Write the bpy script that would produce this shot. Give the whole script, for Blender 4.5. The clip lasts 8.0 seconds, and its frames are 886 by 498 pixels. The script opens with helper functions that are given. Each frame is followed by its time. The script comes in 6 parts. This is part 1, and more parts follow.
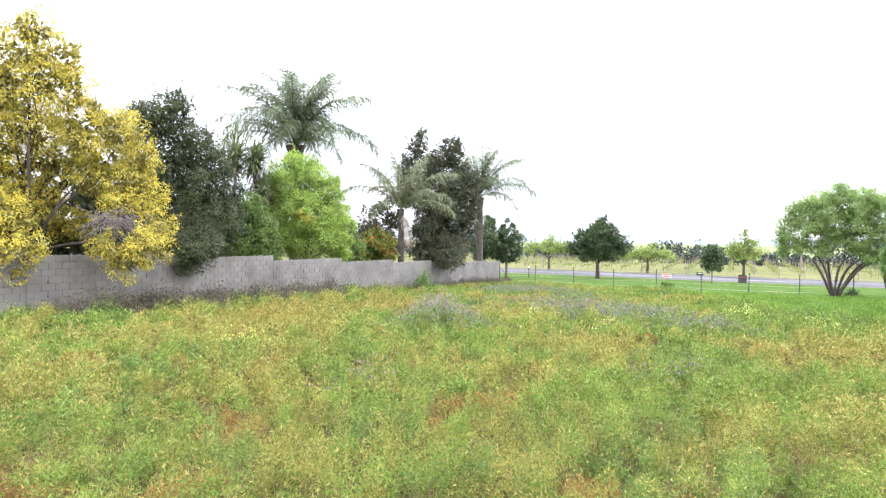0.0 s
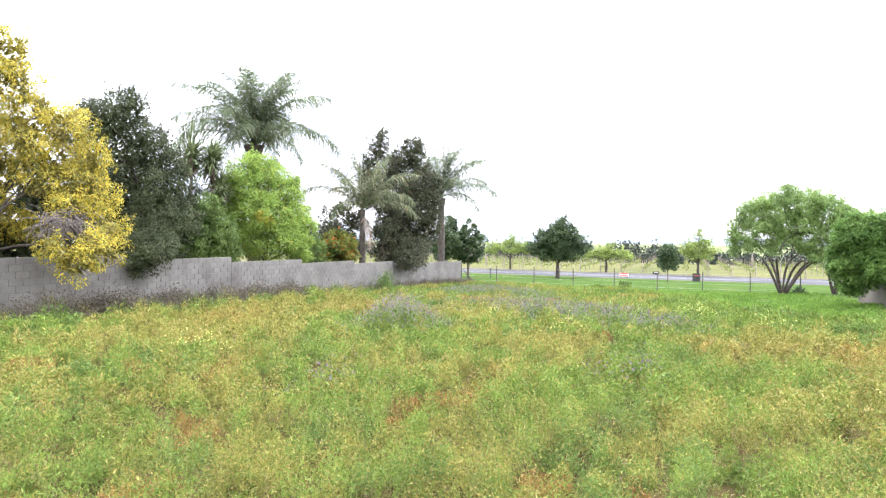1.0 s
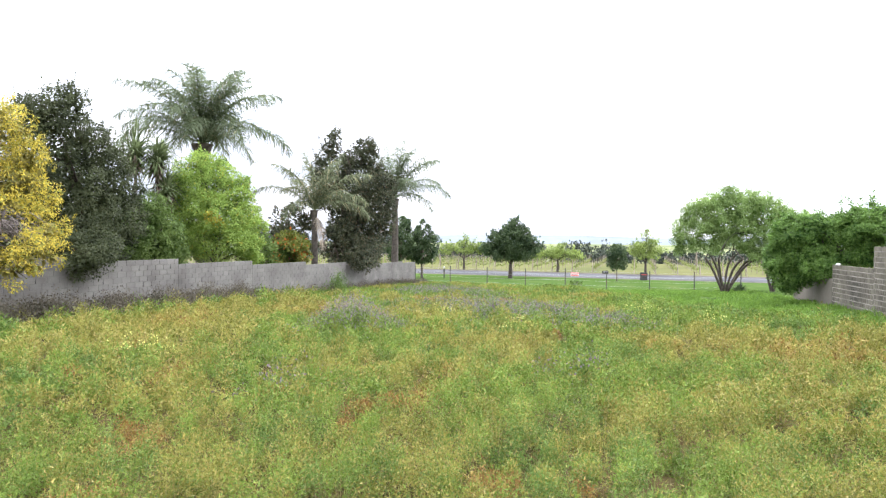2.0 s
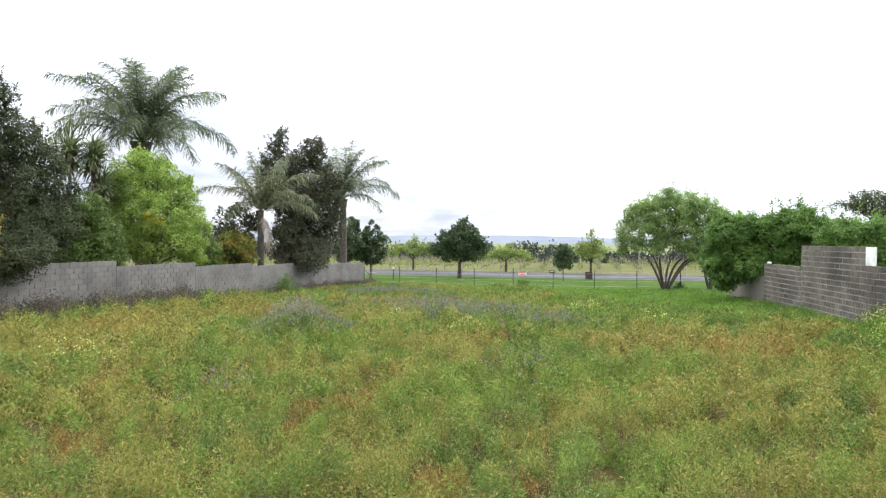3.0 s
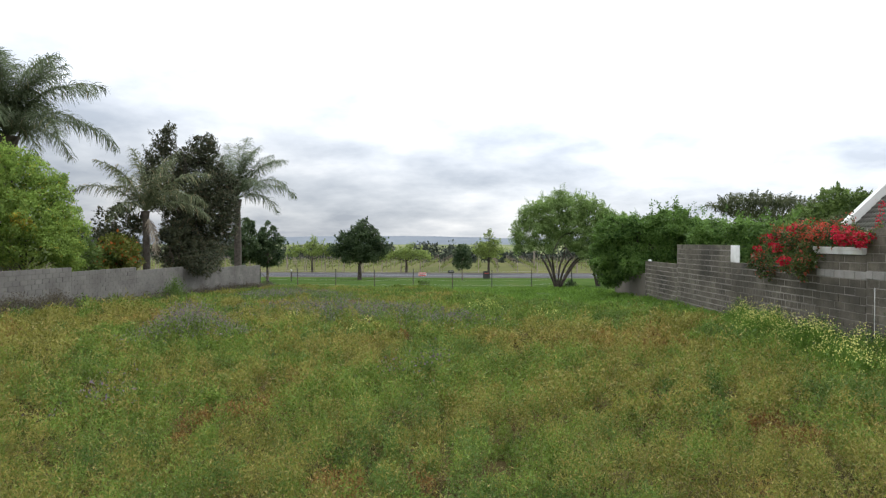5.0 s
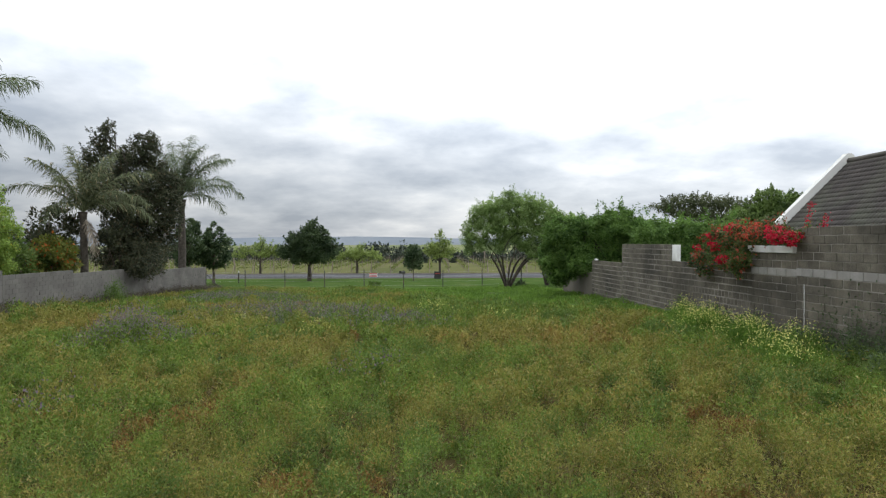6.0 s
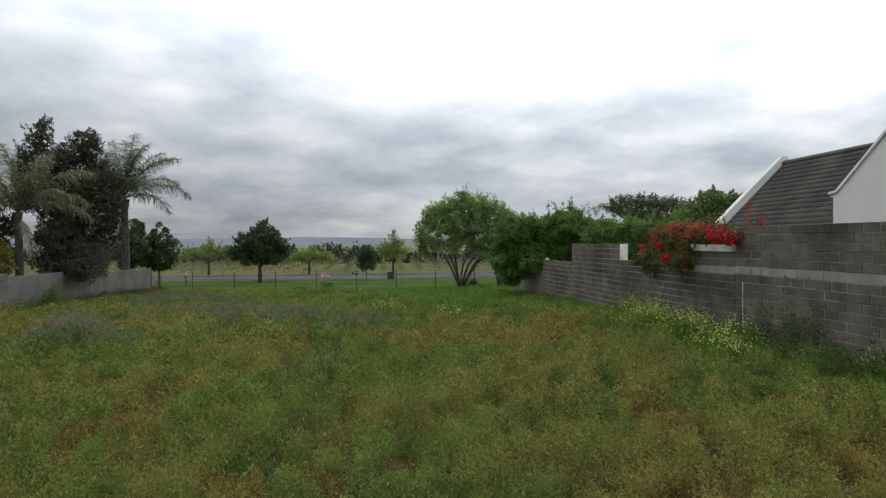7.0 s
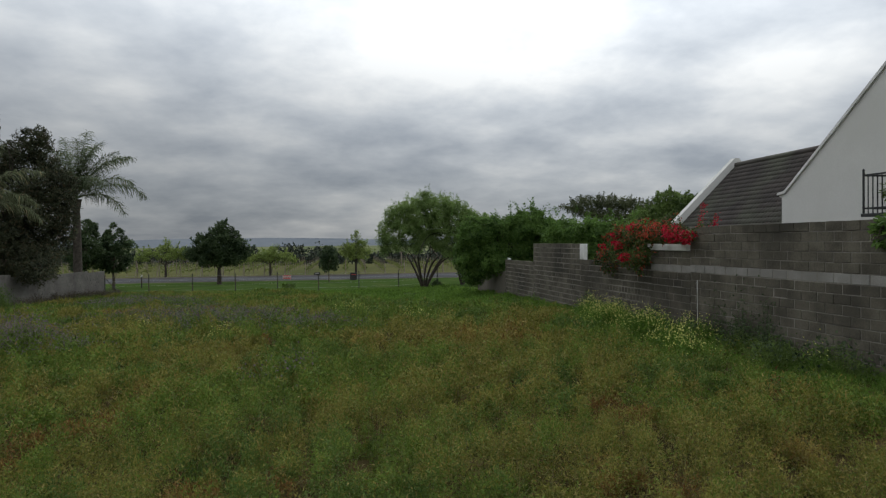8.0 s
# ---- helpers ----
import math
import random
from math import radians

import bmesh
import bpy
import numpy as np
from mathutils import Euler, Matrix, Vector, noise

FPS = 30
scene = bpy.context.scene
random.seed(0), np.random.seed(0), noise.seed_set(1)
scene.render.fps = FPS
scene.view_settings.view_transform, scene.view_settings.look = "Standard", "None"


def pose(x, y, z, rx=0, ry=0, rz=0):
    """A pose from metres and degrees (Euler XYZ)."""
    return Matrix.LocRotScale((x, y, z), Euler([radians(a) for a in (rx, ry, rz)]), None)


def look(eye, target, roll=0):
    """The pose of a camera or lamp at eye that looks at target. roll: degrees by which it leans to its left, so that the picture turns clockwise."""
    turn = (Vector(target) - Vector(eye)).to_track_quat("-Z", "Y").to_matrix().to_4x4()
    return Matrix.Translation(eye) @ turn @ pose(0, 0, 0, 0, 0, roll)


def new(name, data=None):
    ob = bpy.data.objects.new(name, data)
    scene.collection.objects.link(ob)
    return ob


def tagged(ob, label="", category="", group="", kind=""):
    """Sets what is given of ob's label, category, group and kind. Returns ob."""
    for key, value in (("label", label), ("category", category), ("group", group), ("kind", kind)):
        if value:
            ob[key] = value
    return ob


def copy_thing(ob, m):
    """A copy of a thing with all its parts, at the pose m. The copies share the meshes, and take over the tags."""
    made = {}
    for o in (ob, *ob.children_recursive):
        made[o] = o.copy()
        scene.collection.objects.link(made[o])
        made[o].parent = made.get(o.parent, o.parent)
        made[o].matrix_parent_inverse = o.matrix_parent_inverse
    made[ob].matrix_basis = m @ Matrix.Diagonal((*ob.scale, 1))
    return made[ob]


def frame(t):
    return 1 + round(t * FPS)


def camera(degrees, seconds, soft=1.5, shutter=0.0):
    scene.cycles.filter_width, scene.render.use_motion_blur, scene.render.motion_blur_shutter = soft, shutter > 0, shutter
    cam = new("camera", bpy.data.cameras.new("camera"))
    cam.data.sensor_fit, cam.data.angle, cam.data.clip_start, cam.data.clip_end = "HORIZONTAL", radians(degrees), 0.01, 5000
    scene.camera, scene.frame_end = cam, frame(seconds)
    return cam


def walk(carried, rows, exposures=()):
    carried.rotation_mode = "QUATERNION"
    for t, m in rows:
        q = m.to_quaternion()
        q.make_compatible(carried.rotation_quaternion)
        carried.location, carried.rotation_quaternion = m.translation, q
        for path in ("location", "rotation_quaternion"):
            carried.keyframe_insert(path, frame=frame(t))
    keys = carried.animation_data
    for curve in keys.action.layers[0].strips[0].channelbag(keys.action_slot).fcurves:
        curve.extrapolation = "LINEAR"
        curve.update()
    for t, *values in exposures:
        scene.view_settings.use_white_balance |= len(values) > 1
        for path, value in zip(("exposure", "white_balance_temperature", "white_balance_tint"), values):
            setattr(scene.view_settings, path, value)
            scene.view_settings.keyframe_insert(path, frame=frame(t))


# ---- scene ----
cam = camera(71.15, 8.0, soft=1.25)
# seconds, x, y, z, yaw, pitch, roll
PATH = [
    (0.0, 0.000, 0.000, 2.100, 25.00, -1.05, -0.96),
    (0.5, 0.038, -0.014, 2.100, 23.59, -0.99, -0.87),
    (1.0, 0.073, -0.031, 2.101, 21.52, -0.94, -0.77),
    (1.5, 0.103, -0.049, 2.102, 19.47, -0.89, -0.69),
    (3.0, 0.176, -0.113, 2.111, 12.62, -0.76, -0.47),
    (3.5, 0.195, -0.136, 2.115, 10.30, -0.73, -0.39),
    (4.0, 0.212, -0.160, 2.120, 7.84, -0.70, -0.30),
    (4.5, 0.228, -0.183, 2.125, 5.65, -0.68, -0.19),
    (6.0, 0.270, -0.250, 2.133, -1.06, -0.63, 0.16),
    (6.5, 0.284, -0.271, 2.134, -3.22, -0.62, 0.29),
    (7.0, 0.297, -0.289, 2.134, -5.35, -0.63, 0.39),
    (7.5, 0.312, -0.306, 2.133, -7.19, -0.63, 0.47),
    (8.0, 0.327, -0.320, 2.131, -8.74, -0.63, 0.57),
]
walk(cam, [(t, pose(x, y, z, 90 + p, r, w)) for t, x, y, z, w, p, r in PATH],
     exposures=[(0.0, 2.26, 6250, 17), (0.5, 2.34, 6250, 17), (1.0, 2.28, 6250, 17), (1.7, 2.08, 6280, 15.5), (3.0, 1.45, 6380, 12.5), (3.5, 1.28, 6420, 11), (4.5, 0.79, 6450, 10), (6.0, 0.41, 6450, 9), (6.5, 0.17, 6450, 8.5), (7.2, -0.19, 6450, 8.5), (8.0, -0.61, 6450, 8)])

# ---- world and sun ----
SUN_AZ, SUN_EL = 32.0, 42.0          # degrees from +y to the right, and up
sun_dir = Vector((math.sin(radians(SUN_AZ)) * math.cos(radians(SUN_EL)),
                  math.cos(radians(SUN_AZ)) * math.cos(radians(SUN_EL)), math.sin(radians(SUN_EL))))


def build_world():
    world = bpy.data.worlds.new("overcast")
    scene.world = world
    world.use_nodes = True
    nt = world.node_tree
    nt.nodes.clear()
    N = nt.nodes.new
    L = nt.links.new
    out, bg = N("ShaderNodeOutputWorld"), N("ShaderNodeBackground")
    tc, sep = N("ShaderNodeTexCoord"), N("ShaderNodeSeparateXYZ")
    L(tc.outputs["Generated"], sep.inputs[0])

    def m(op, a, b=None, clamp=False):
        n = N("ShaderNodeMath")
        n.operation, n.use_clamp = op, clamp
        for i, v in enumerate((a, b)):
            if v is None:
                continue
            if isinstance(v, (int, float)):
                n.inputs[i].default_value = v
            else:
                L(v, n.inputs[i])
        return n.outputs[0]
    up = m("MAXIMUM", sep.outputs[2], 0.0)
    comb, flat = N("ShaderNodeCombineXYZ"), N("ShaderNodeCombineXYZ")
    # the cloud deck lies on a plane overhead, so that it draws together towards the horizon
    far = m("ADD", up, 0.24)
    L(m("DIVIDE", sep.outputs[0], far), comb.inputs[0])
    L(m("DIVIDE", sep.outputs[1], far), comb.inputs[1])
    L(m("MULTIPLY", sep.outputs[0], 1.3), flat.inputs[0])
    L(m("MULTIPLY", sep.outputs[1], 1.3), flat.inputs[1])
    L(m("MULTIPLY", m("POWER", up, 0.8), 8.0), flat.inputs[2])

    def noise_tex(coords, scale, detail, rough, offset, bend):
        mp, n = N("ShaderNodeMapping"), N("ShaderNodeTexNoise")
        mp.inputs["Location"].default_value = offset
        L(coords, mp.inputs[0])
        L(mp.outputs[0], n.inputs["Vector"])
        n.inputs["Scale"].default_value, n.inputs["Detail"].default_value, n.inputs["Roughness"].default_value = scale, detail, rough
        n.inputs["Distortion"].default_value = bend
        return n.outputs["Fac"]
    deck = noise_tex(comb.outputs[0], 1.25, 6, 0.47, (7.3, 2.2, 0.3), 0.2)
    wisps = noise_tex(comb.outputs[0], 3.4, 7, 0.56, (0.4, 5.2, 1.1), 0.1)
    layers = noise_tex(flat.outputs[0], 1.1, 4, 0.45, (1.4, 0.2, 2.6), 0.1)
    mixn = m("ADD", m("ADD", m("MULTIPLY", deck, 0.50), m("MULTIPLY", wisps, 0.27)), m("MULTIPLY", layers, 0.23))
    ramp = N("ShaderNodeValToRGB")
    L(mixn, ramp.inputs[0])
    e = ramp.color_ramp.elements
    e[0].position, e[0].color = 0.385, (0.425, 0.468, 0.535, 1)
    e[1].position, e[1].color = 0.60, (0.94, 0.95, 0.96, 1)
    mid = e.new(0.49)
    mid.color = (0.65, 0.685, 0.735, 1)
    # brighter round the hidden sun and towards the zenith
    dot = N("ShaderNodeVectorMath")
    dot.operation = "DOT_PRODUCT"
    L(tc.outputs["Generated"], dot.inputs[0])
    dot.inputs[1].default_value = sun_dir
    glow = m("POWER", m("MAXIMUM", dot.outputs["Value"], 0.0), 3.5)
    gain = m("ADD", m("ADD", m("MULTIPLY", glow, 0.85), 0.50), m("MULTIPLY", m("POWER", m("MINIMUM", up, 0.39), 1.8), 7.4))
    sky = N("ShaderNodeTexSky")
    sky.sky_type, sky.sun_disc = "NISHITA", False
    sky.sun_elevation, sky.sun_rotation = radians(SUN_EL), radians(SUN_AZ)
    skys = N("ShaderNodeMixRGB")
    skys.blend_type, skys.inputs[0].default_value = "MULTIPLY", 1.0
    skys.inputs[2].default_value = (0.1, 0.1, 0.1, 1)
    L(sky.outputs[0], skys.inputs[1])
    lit = N("ShaderNodeMixRGB")
    lit.blend_type, lit.inputs[0].default_value = "MULTIPLY", 1.0
    L(ramp.outputs[0], lit.inputs[1])
    L(gain, lit.inputs[2])
    cover = N("ShaderNodeMixRGB")
    cover.inputs[0].default_value = 0.96
    L(skys.outputs[0], cover.inputs[1])
    L(lit.outputs[0], cover.inputs[2])
    L(cover.outputs[0], bg.inputs[0])
    bg.inputs[1].default_value = 1.0
    L(bg.outputs[0], out.inputs[0])


build_world()
sun = new("sun", bpy.data.lights.new("sun", "SUN"))
sun.data.energy, sun.data.angle, sun.data.color = 0.3, radians(30), (1.0, 0.97, 0.92)
sun.matrix_world = look((0, 0, 30), Vector((0, 0, 30)) - sun_dir)

# ---- materials ----


def nodes_of(name):
    mat = bpy.data.materials.new(name)
    mat.use_nodes = True
    nt = mat.node_tree
    return mat, nt, nt.nodes.new, nt.links.new, nt.nodes["Principled BSDF"]


def col(c):
    return (c[0], c[1], c[2], 1.0)


def surface(name, dark, light, scale=3.0, fine=40.0, rough=0.85, bump=0.3, stain=None, stain_scale=0.5, metal=0.0, per_piece=0.0, bump_dist=0.01):
    """Two tones mixed by coarse and fine noise, optional stains, optional piece-to-piece variation, and a fine relief."""
    mat, nt, N, L, bsdf = nodes_of(name)
    geo = N("ShaderNodeNewGeometry")

    def tex(sc, detail=5.0):
        n = N("ShaderNodeTexNoise")
        L(geo.outputs["Position"], n.inputs["Vector"])
        n.inputs["Scale"].default_value, n.inputs["Detail"].default_value = sc, detail
        return n.outputs["Fac"]
    a, b = tex(scale), tex(fine, 3.0)
    add = N("ShaderNodeMath")
    add.operation = "ADD"
    half = N("ShaderNodeMath")
    half.operation, half.inputs[1].default_value = "MULTIPLY", 0.5
    L(b, half.inputs[0])
    L(a, add.inputs[0])
    L(half.outputs[0], add.inputs[1])
    ramp = N("ShaderNodeValToRGB")
    L(add.outputs[0], ramp.inputs[0])
    e = ramp.color_ramp.elements
    e[0].position, e[0].color = 0.5, col(dark)
    e[1].position, e[1].color = 1.0, col(light)
    c = ramp.outputs[0]
    if stain:
        s = N("ShaderNodeValToRGB")
        L(tex(stain_scale, 6.0), s.inputs[0])
        s.color_ramp.elements[0].position, s.color_ramp.elements[1].position = 0.48, 0.68
        mx = N("ShaderNodeMixRGB")
        L(s.outputs[0], mx.inputs[0])
        L(c, mx.inputs[1])
        mx.inputs[2].default_value = col(stain)
        c = mx.outputs[0]
    if per_piece:
        info, hsv, mr = N("ShaderNodeObjectInfo"), N("ShaderNodeHueSaturation"), N("ShaderNodeMapRange")
        plus = N("ShaderNodeMath")
        plus.operation = "ADD"
        L(info.outputs["Random"], plus.inputs[0])
        L(geo.outputs["Random Per Island"], plus.inputs[1])
        mr.inputs["From Max"].default_value = 2.0
        mr.inputs["To Min"].default_value, mr.inputs["To Max"].default_value = 1 - per_piece, 1 + per_piece
        L(plus.outputs[0], mr.inputs[0])
        L(mr.outputs[0], hsv.inputs["Value"])
        L(c, hsv.inputs["Color"])
        c = hsv.outputs[0]
    L(c, bsdf.inputs["Base Color"])
    bsdf.inputs["Roughness"].default_value, bsdf.inputs["Metallic"].default_value = rough, metal
    if rough > 0.8:
        bsdf.inputs["Specular IOR Level"].default_value = 0.2
    if bump:
        bp = N("ShaderNodeBump")
        bp.inputs["Strength"].default_value, bp.inputs["Distance"].default_value = bump, bump_dist
        L(add.outputs[0], bp.inputs["Height"])
        L(bp.outputs[0], bsdf.inputs["Normal"])
    return mat


def foliage(name, dark, light, tip=None, tip_share=0.12, trans=0.35, rough=0.55, clump_scale=0.9, leaf_tone=0.42):
    """Leaves: tone by leaf and by clump, some of another colour, and light let through."""
    mat, nt, N, L, bsdf = nodes_of(name)
    geo = N("ShaderNodeNewGeometry")
    nz = N("ShaderNodeTexNoise")
    L(geo.outputs["Position"], nz.inputs["Vector"])
    nz.inputs["Scale"].default_value, nz.inputs["Detail"].default_value = clump_scale, 3.0
    add = N("ShaderNodeMath")
    add.operation = "MULTIPLY_ADD"
    L(geo.outputs["Random Per Island"], add.inputs[0])
    add.inputs[1].default_value = leaf_tone
    L(nz.outputs["Fac"], add.inputs[2])
    ramp = N("ShaderNodeValToRGB")
    L(add.outputs[0], ramp.inputs[0])
    e = ramp.color_ramp.elements
    e[0].position, e[0].color = 0.38, col([0.8 * q for q in dark])
    e[1].position, e[1].color = 0.62 + 0.75 * leaf_tone, col([1.08 * q for q in light])
    c = ramp.outputs[0]
    if tip:
        gt, mx = N("ShaderNodeMath"), N("ShaderNodeMixRGB")
        gt.operation, gt.inputs[1].default_value = "GREATER_THAN", 1.0 - tip_share
        L(geo.outputs["Random Per Island"], gt.inputs[0])
        L(gt.outputs[0], mx.inputs[0])
        L(c, mx.inputs[1])
        mx.inputs[2].default_value = col(tip)
        c = mx.outputs[0]
    L(c, bsdf.inputs["Base Color"])
    bsdf.inputs["Roughness"].default_value = rough
    bsdf.inputs["Specular IOR Level"].default_value = 0.14
    tr, mixs = N("ShaderNodeBsdfTranslucent"), N("ShaderNodeMixShader")
    L(c, tr.inputs[0])
    mixs.inputs[0].default_value = trans
    L(bsdf.outputs[0], mixs.inputs[1])
    L(tr.outputs[0], mixs.inputs[2])
    L(mixs.outputs[0], nt.nodes["Material Output"].inputs[0])
    return mat


M = dict(
    block_pale=surface("block_pale", (0.088, 0.082, 0.073), (0.172, 0.162, 0.146), 1.2, 30, 0.9, 0.35, stain=(0.160, 0.152, 0.137), stain_scale=0.45, per_piece=0.17),
    mortar_pale=surface("mortar_pale", (0.09, 0.085, 0.077), (0.172, 0.163, 0.148), 2.0, 60, 0.95, 0.4, stain=(0.069, 0.066, 0.059), stain_scale=1.3),
    open_joint=surface("open_joint", (0.02, 0.02, 0.018), (0.05, 0.048, 0.045), 3, 40, 0.95, 0.2),
    block_dark=surface("block_dark", (0.064, 0.057, 0.045), (0.166, 0.149, 0.115), 2.4, 28, 0.92, 0.8, stain=(0.052, 0.047, 0.038), stain_scale=0.65, per_piece=0.18),
    block_light=surface("block_light", (0.214, 0.204, 0.189), (0.335, 0.319, 0.293), 2.6, 35, 0.92, 0.5, stain=(0.219, 0.207, 0.189), stain_scale=0.9, per_piece=0.10),
    plaster_beige=surface("plaster_beige", (0.115, 0.102, 0.084), (0.19, 0.168, 0.14), 0.9, 22, 0.92, 0.3, stain=(0.13, 0.115, 0.098), stain_scale=0.7),
    mortar_light=surface("mortar_light", (0.145, 0.132, 0.115), (0.335, 0.305, 0.268), 1.6, 30, 0.95, 0.6, stain=(0.070, 0.064, 0.055), stain_scale=0.8),
    plaster=surface("plaster", (0.61, 0.602, 0.57), (0.7, 0.692, 0.658), 0.8, 25, 0.85, 0.12, stain=(0.614, 0.605, 0.567), stain_scale=0.35),
    white_paint=surface("white_paint", (0.66, 0.66, 0.64), (0.80, 0.80, 0.78), 2.0, 30, 0.7, 0.15, stain=(0.5, 0.49, 0.46), stain_scale=1.5),
    roof_tile=surface("roof_tile", (0.028, 0.023, 0.02), (0.062, 0.051, 0.044), 1.5, 25, 0.8, 0.3, stain=(0.07, 0.075, 0.05), stain_scale=0.6, per_piece=0.25),
    steel_black=surface("steel_black", (0.012, 0.012, 0.013), (0.03, 0.03, 0.03), 5, 60, 0.5, 0.1),
    post_paint=surface("post_paint", (0.02, 0.025, 0.02), (0.05, 0.055, 0.045), 6, 60, 0.6, 0.1, stain=(0.10, 0.05, 0.03), stain_scale=3),
    galvanised=surface("galvanised", (0.25, 0.25, 0.25), (0.42, 0.42, 0.42), 4, 60, 0.45, 0.1, metal=0.8),
    wood_post=surface("wood_post", (0.14, 0.11, 0.085), (0.27, 0.23, 0.19), 3, 40, 0.85, 0.4),
    bark=surface("bark", (0.06, 0.048, 0.038), (0.17, 0.14, 0.11), 6, 45, 0.95, 0.7, bump_dist=0.02),
    bark_dark=surface("bark_dark", (0.030, 0.025, 0.021), (0.085, 0.070, 0.056), 6, 45, 0.95, 0.7, bump_dist=0.02),
    bark_palm=surface("bark_palm", (0.045, 0.038, 0.031), (0.115, 0.1, 0.082), 5, 40, 0.95, 0.7, bump_dist=0.02),
    asphalt=surface("asphalt", (0.085, 0.085, 0.088), (0.135, 0.135, 0.138), 0.25, 30, 0.85, 0.2, stain=(0.075, 0.075, 0.078), stain_scale=0.12),
    kerb=surface("kerb", (0.120, 0.108, 0.096), (0.200, 0.180, 0.160), 1.0, 30, 0.9, 0.2),
    sign_red=surface("sign_red", (0.45, 0.05, 0.045), (0.6, 0.07, 0.06), 5, 50, 0.5, 0.05),
    sign_white=surface("sign_white", (0.68, 0.66, 0.64), (0.8, 0.78, 0.76), 5, 50, 0.5, 0.05),
    sign_black=surface("sign_black", (0.014, 0.014, 0.015), (0.032, 0.032, 0.034), 5, 50, 0.45, 0.05),
    twig_grey=surface("twig_grey", (0.085, 0.072, 0.064), (0.20, 0.17, 0.15), 4, 40, 0.9, 0.2),
    dead_frond=foliage("dead_frond", (0.208, 0.164, 0.120), (0.416, 0.352, 0.280), trans=0.2),
    leaf_wattle=foliage("leaf_wattle", (0.29, 0.245, 0.032), (0.62, 0.5, 0.075), tip=(0.26, 0.28, 0.07), tip_share=0.22, trans=0.45, leaf_tone=0.26, clump_scale=1.4),
    leaf_dark=foliage("leaf_dark", (0.025, 0.034, 0.017), (0.077, 0.09, 0.042), trans=0.3, leaf_tone=0.28),
    leaf_bright=foliage("leaf_bright", (0.118, 0.19, 0.036), (0.305, 0.425, 0.09), tip=(0.42, 0.38, 0.06), tip_share=0.03, trans=0.5),
    # darker wattle leaf: the crown's inner shade is put into this colour
    leaf_inner_shade=foliage("leaf_inner_shade", (0.11, 0.1, 0.028), (0.24, 0.212, 0.058), trans=0.3),
    strap_leaf=foliage("strap_leaf", (0.058, 0.082, 0.034), (0.165, 0.205, 0.092), trans=0.35),
    dry_strap=foliage("dry_strap", (0.070, 0.050, 0.036), (0.170, 0.130, 0.095), trans=0.15),
    leaf_yellowed=foliage("leaf_yellowed", (0.34, 0.27, 0.035), (0.52, 0.42, 0.06), trans=0.4),
    leaf_mid=foliage("leaf_mid", (0.055, 0.095, 0.024), (0.15, 0.215, 0.058), trans=0.45),
    leaf_rust=foliage("leaf_rust", (0.09, 0.11, 0.025), (0.21, 0.23, 0.05), tip=(0.42, 0.13, 0.03), tip_share=0.1, trans=0.4),
    leaf_hedge=foliage("leaf_hedge", (0.026, 0.032, 0.021), (0.086, 0.095, 0.052), tip=(0.105, 0.086, 0.049), tip_share=0.1, trans=0.35),
    leaf_willow=foliage("leaf_willow", (0.105, 0.165, 0.05), (0.255, 0.355, 0.115), trans=0.5),
    leaf_bush=foliage("leaf_bush", (0.042, 0.095, 0.022), (0.15, 0.25, 0.058), trans=0.45),
    leaf_street=foliage("leaf_street", (0.026, 0.050, 0.026), (0.094, 0.131, 0.059), trans=0.4),
    leaf_pale=foliage("leaf_pale", (0.10, 0.145, 0.03), (0.26, 0.33, 0.085), trans=0.45),
    leaf_umbrella=foliage("leaf_umbrella", (0.038, 0.051, 0.024), (0.111, 0.128, 0.058), trans=0.3),
    leaf_boug=foliage("leaf_boug", (0.034, 0.058, 0.018), (0.105, 0.14, 0.042), tip=(0.36, 0.09, 0.05), tip_share=0.13, trans=0.35),
    petal_red=foliage("petal_red", (0.32, 0.008, 0.022), (0.52, 0.022, 0.046), trans=0.4),
    frond=foliage("frond", (0.052, 0.072, 0.036), (0.15, 0.185, 0.1), tip=(0.209, 0.186, 0.100), tip_share=0.05, trans=0.4, clump_scale=0.5),
    frond_pale=foliage("frond_pale", (0.064, 0.082, 0.042), (0.185, 0.208, 0.112), tip=(0.312, 0.262, 0.139), tip_share=0.10, trans=0.4, clump_scale=0.5),
    grass_green=foliage("grass_green", (0.058, 0.104, 0.015), (0.168, 0.242, 0.042), trans=0.2, clump_scale=2.2, leaf_tone=0.36),
    grass_blue=foliage("grass_blue", (0.046, 0.092, 0.016), (0.124, 0.192, 0.041), trans=0.2, clump_scale=2.2, leaf_tone=0.36),
    grass_olive=foliage("grass_olive", (0.1, 0.108, 0.016), (0.252, 0.244, 0.056), tip=(0.319, 0.258, 0.088), tip_share=0.10, trans=0.2, clump_scale=2.2, leaf_tone=0.36),
    grass_straw=foliage("grass_straw", (0.172, 0.13, 0.027), (0.318, 0.25, 0.068), trans=0.2, clump_scale=2.2, leaf_tone=0.36),
    grass_rust=foliage("grass_rust", (0.118, 0.062, 0.018), (0.235, 0.13, 0.04), trans=0.2, clump_scale=2.2, leaf_tone=0.36),
    grass_stem=foliage("grass_stem", (0.115, 0.1, 0.03), (0.26, 0.225, 0.088), trans=0.2, clump_scale=1.6),
    grass_lush=foliage("grass_lush", (0.06, 0.128, 0.018), (0.15, 0.25, 0.042), trans=0.5, clump_scale=1.2),
    grass_stalk=foliage("grass_stalk", (0.162, 0.133, 0.052), (0.302, 0.261, 0.133), trans=0.3, clump_scale=1.6),
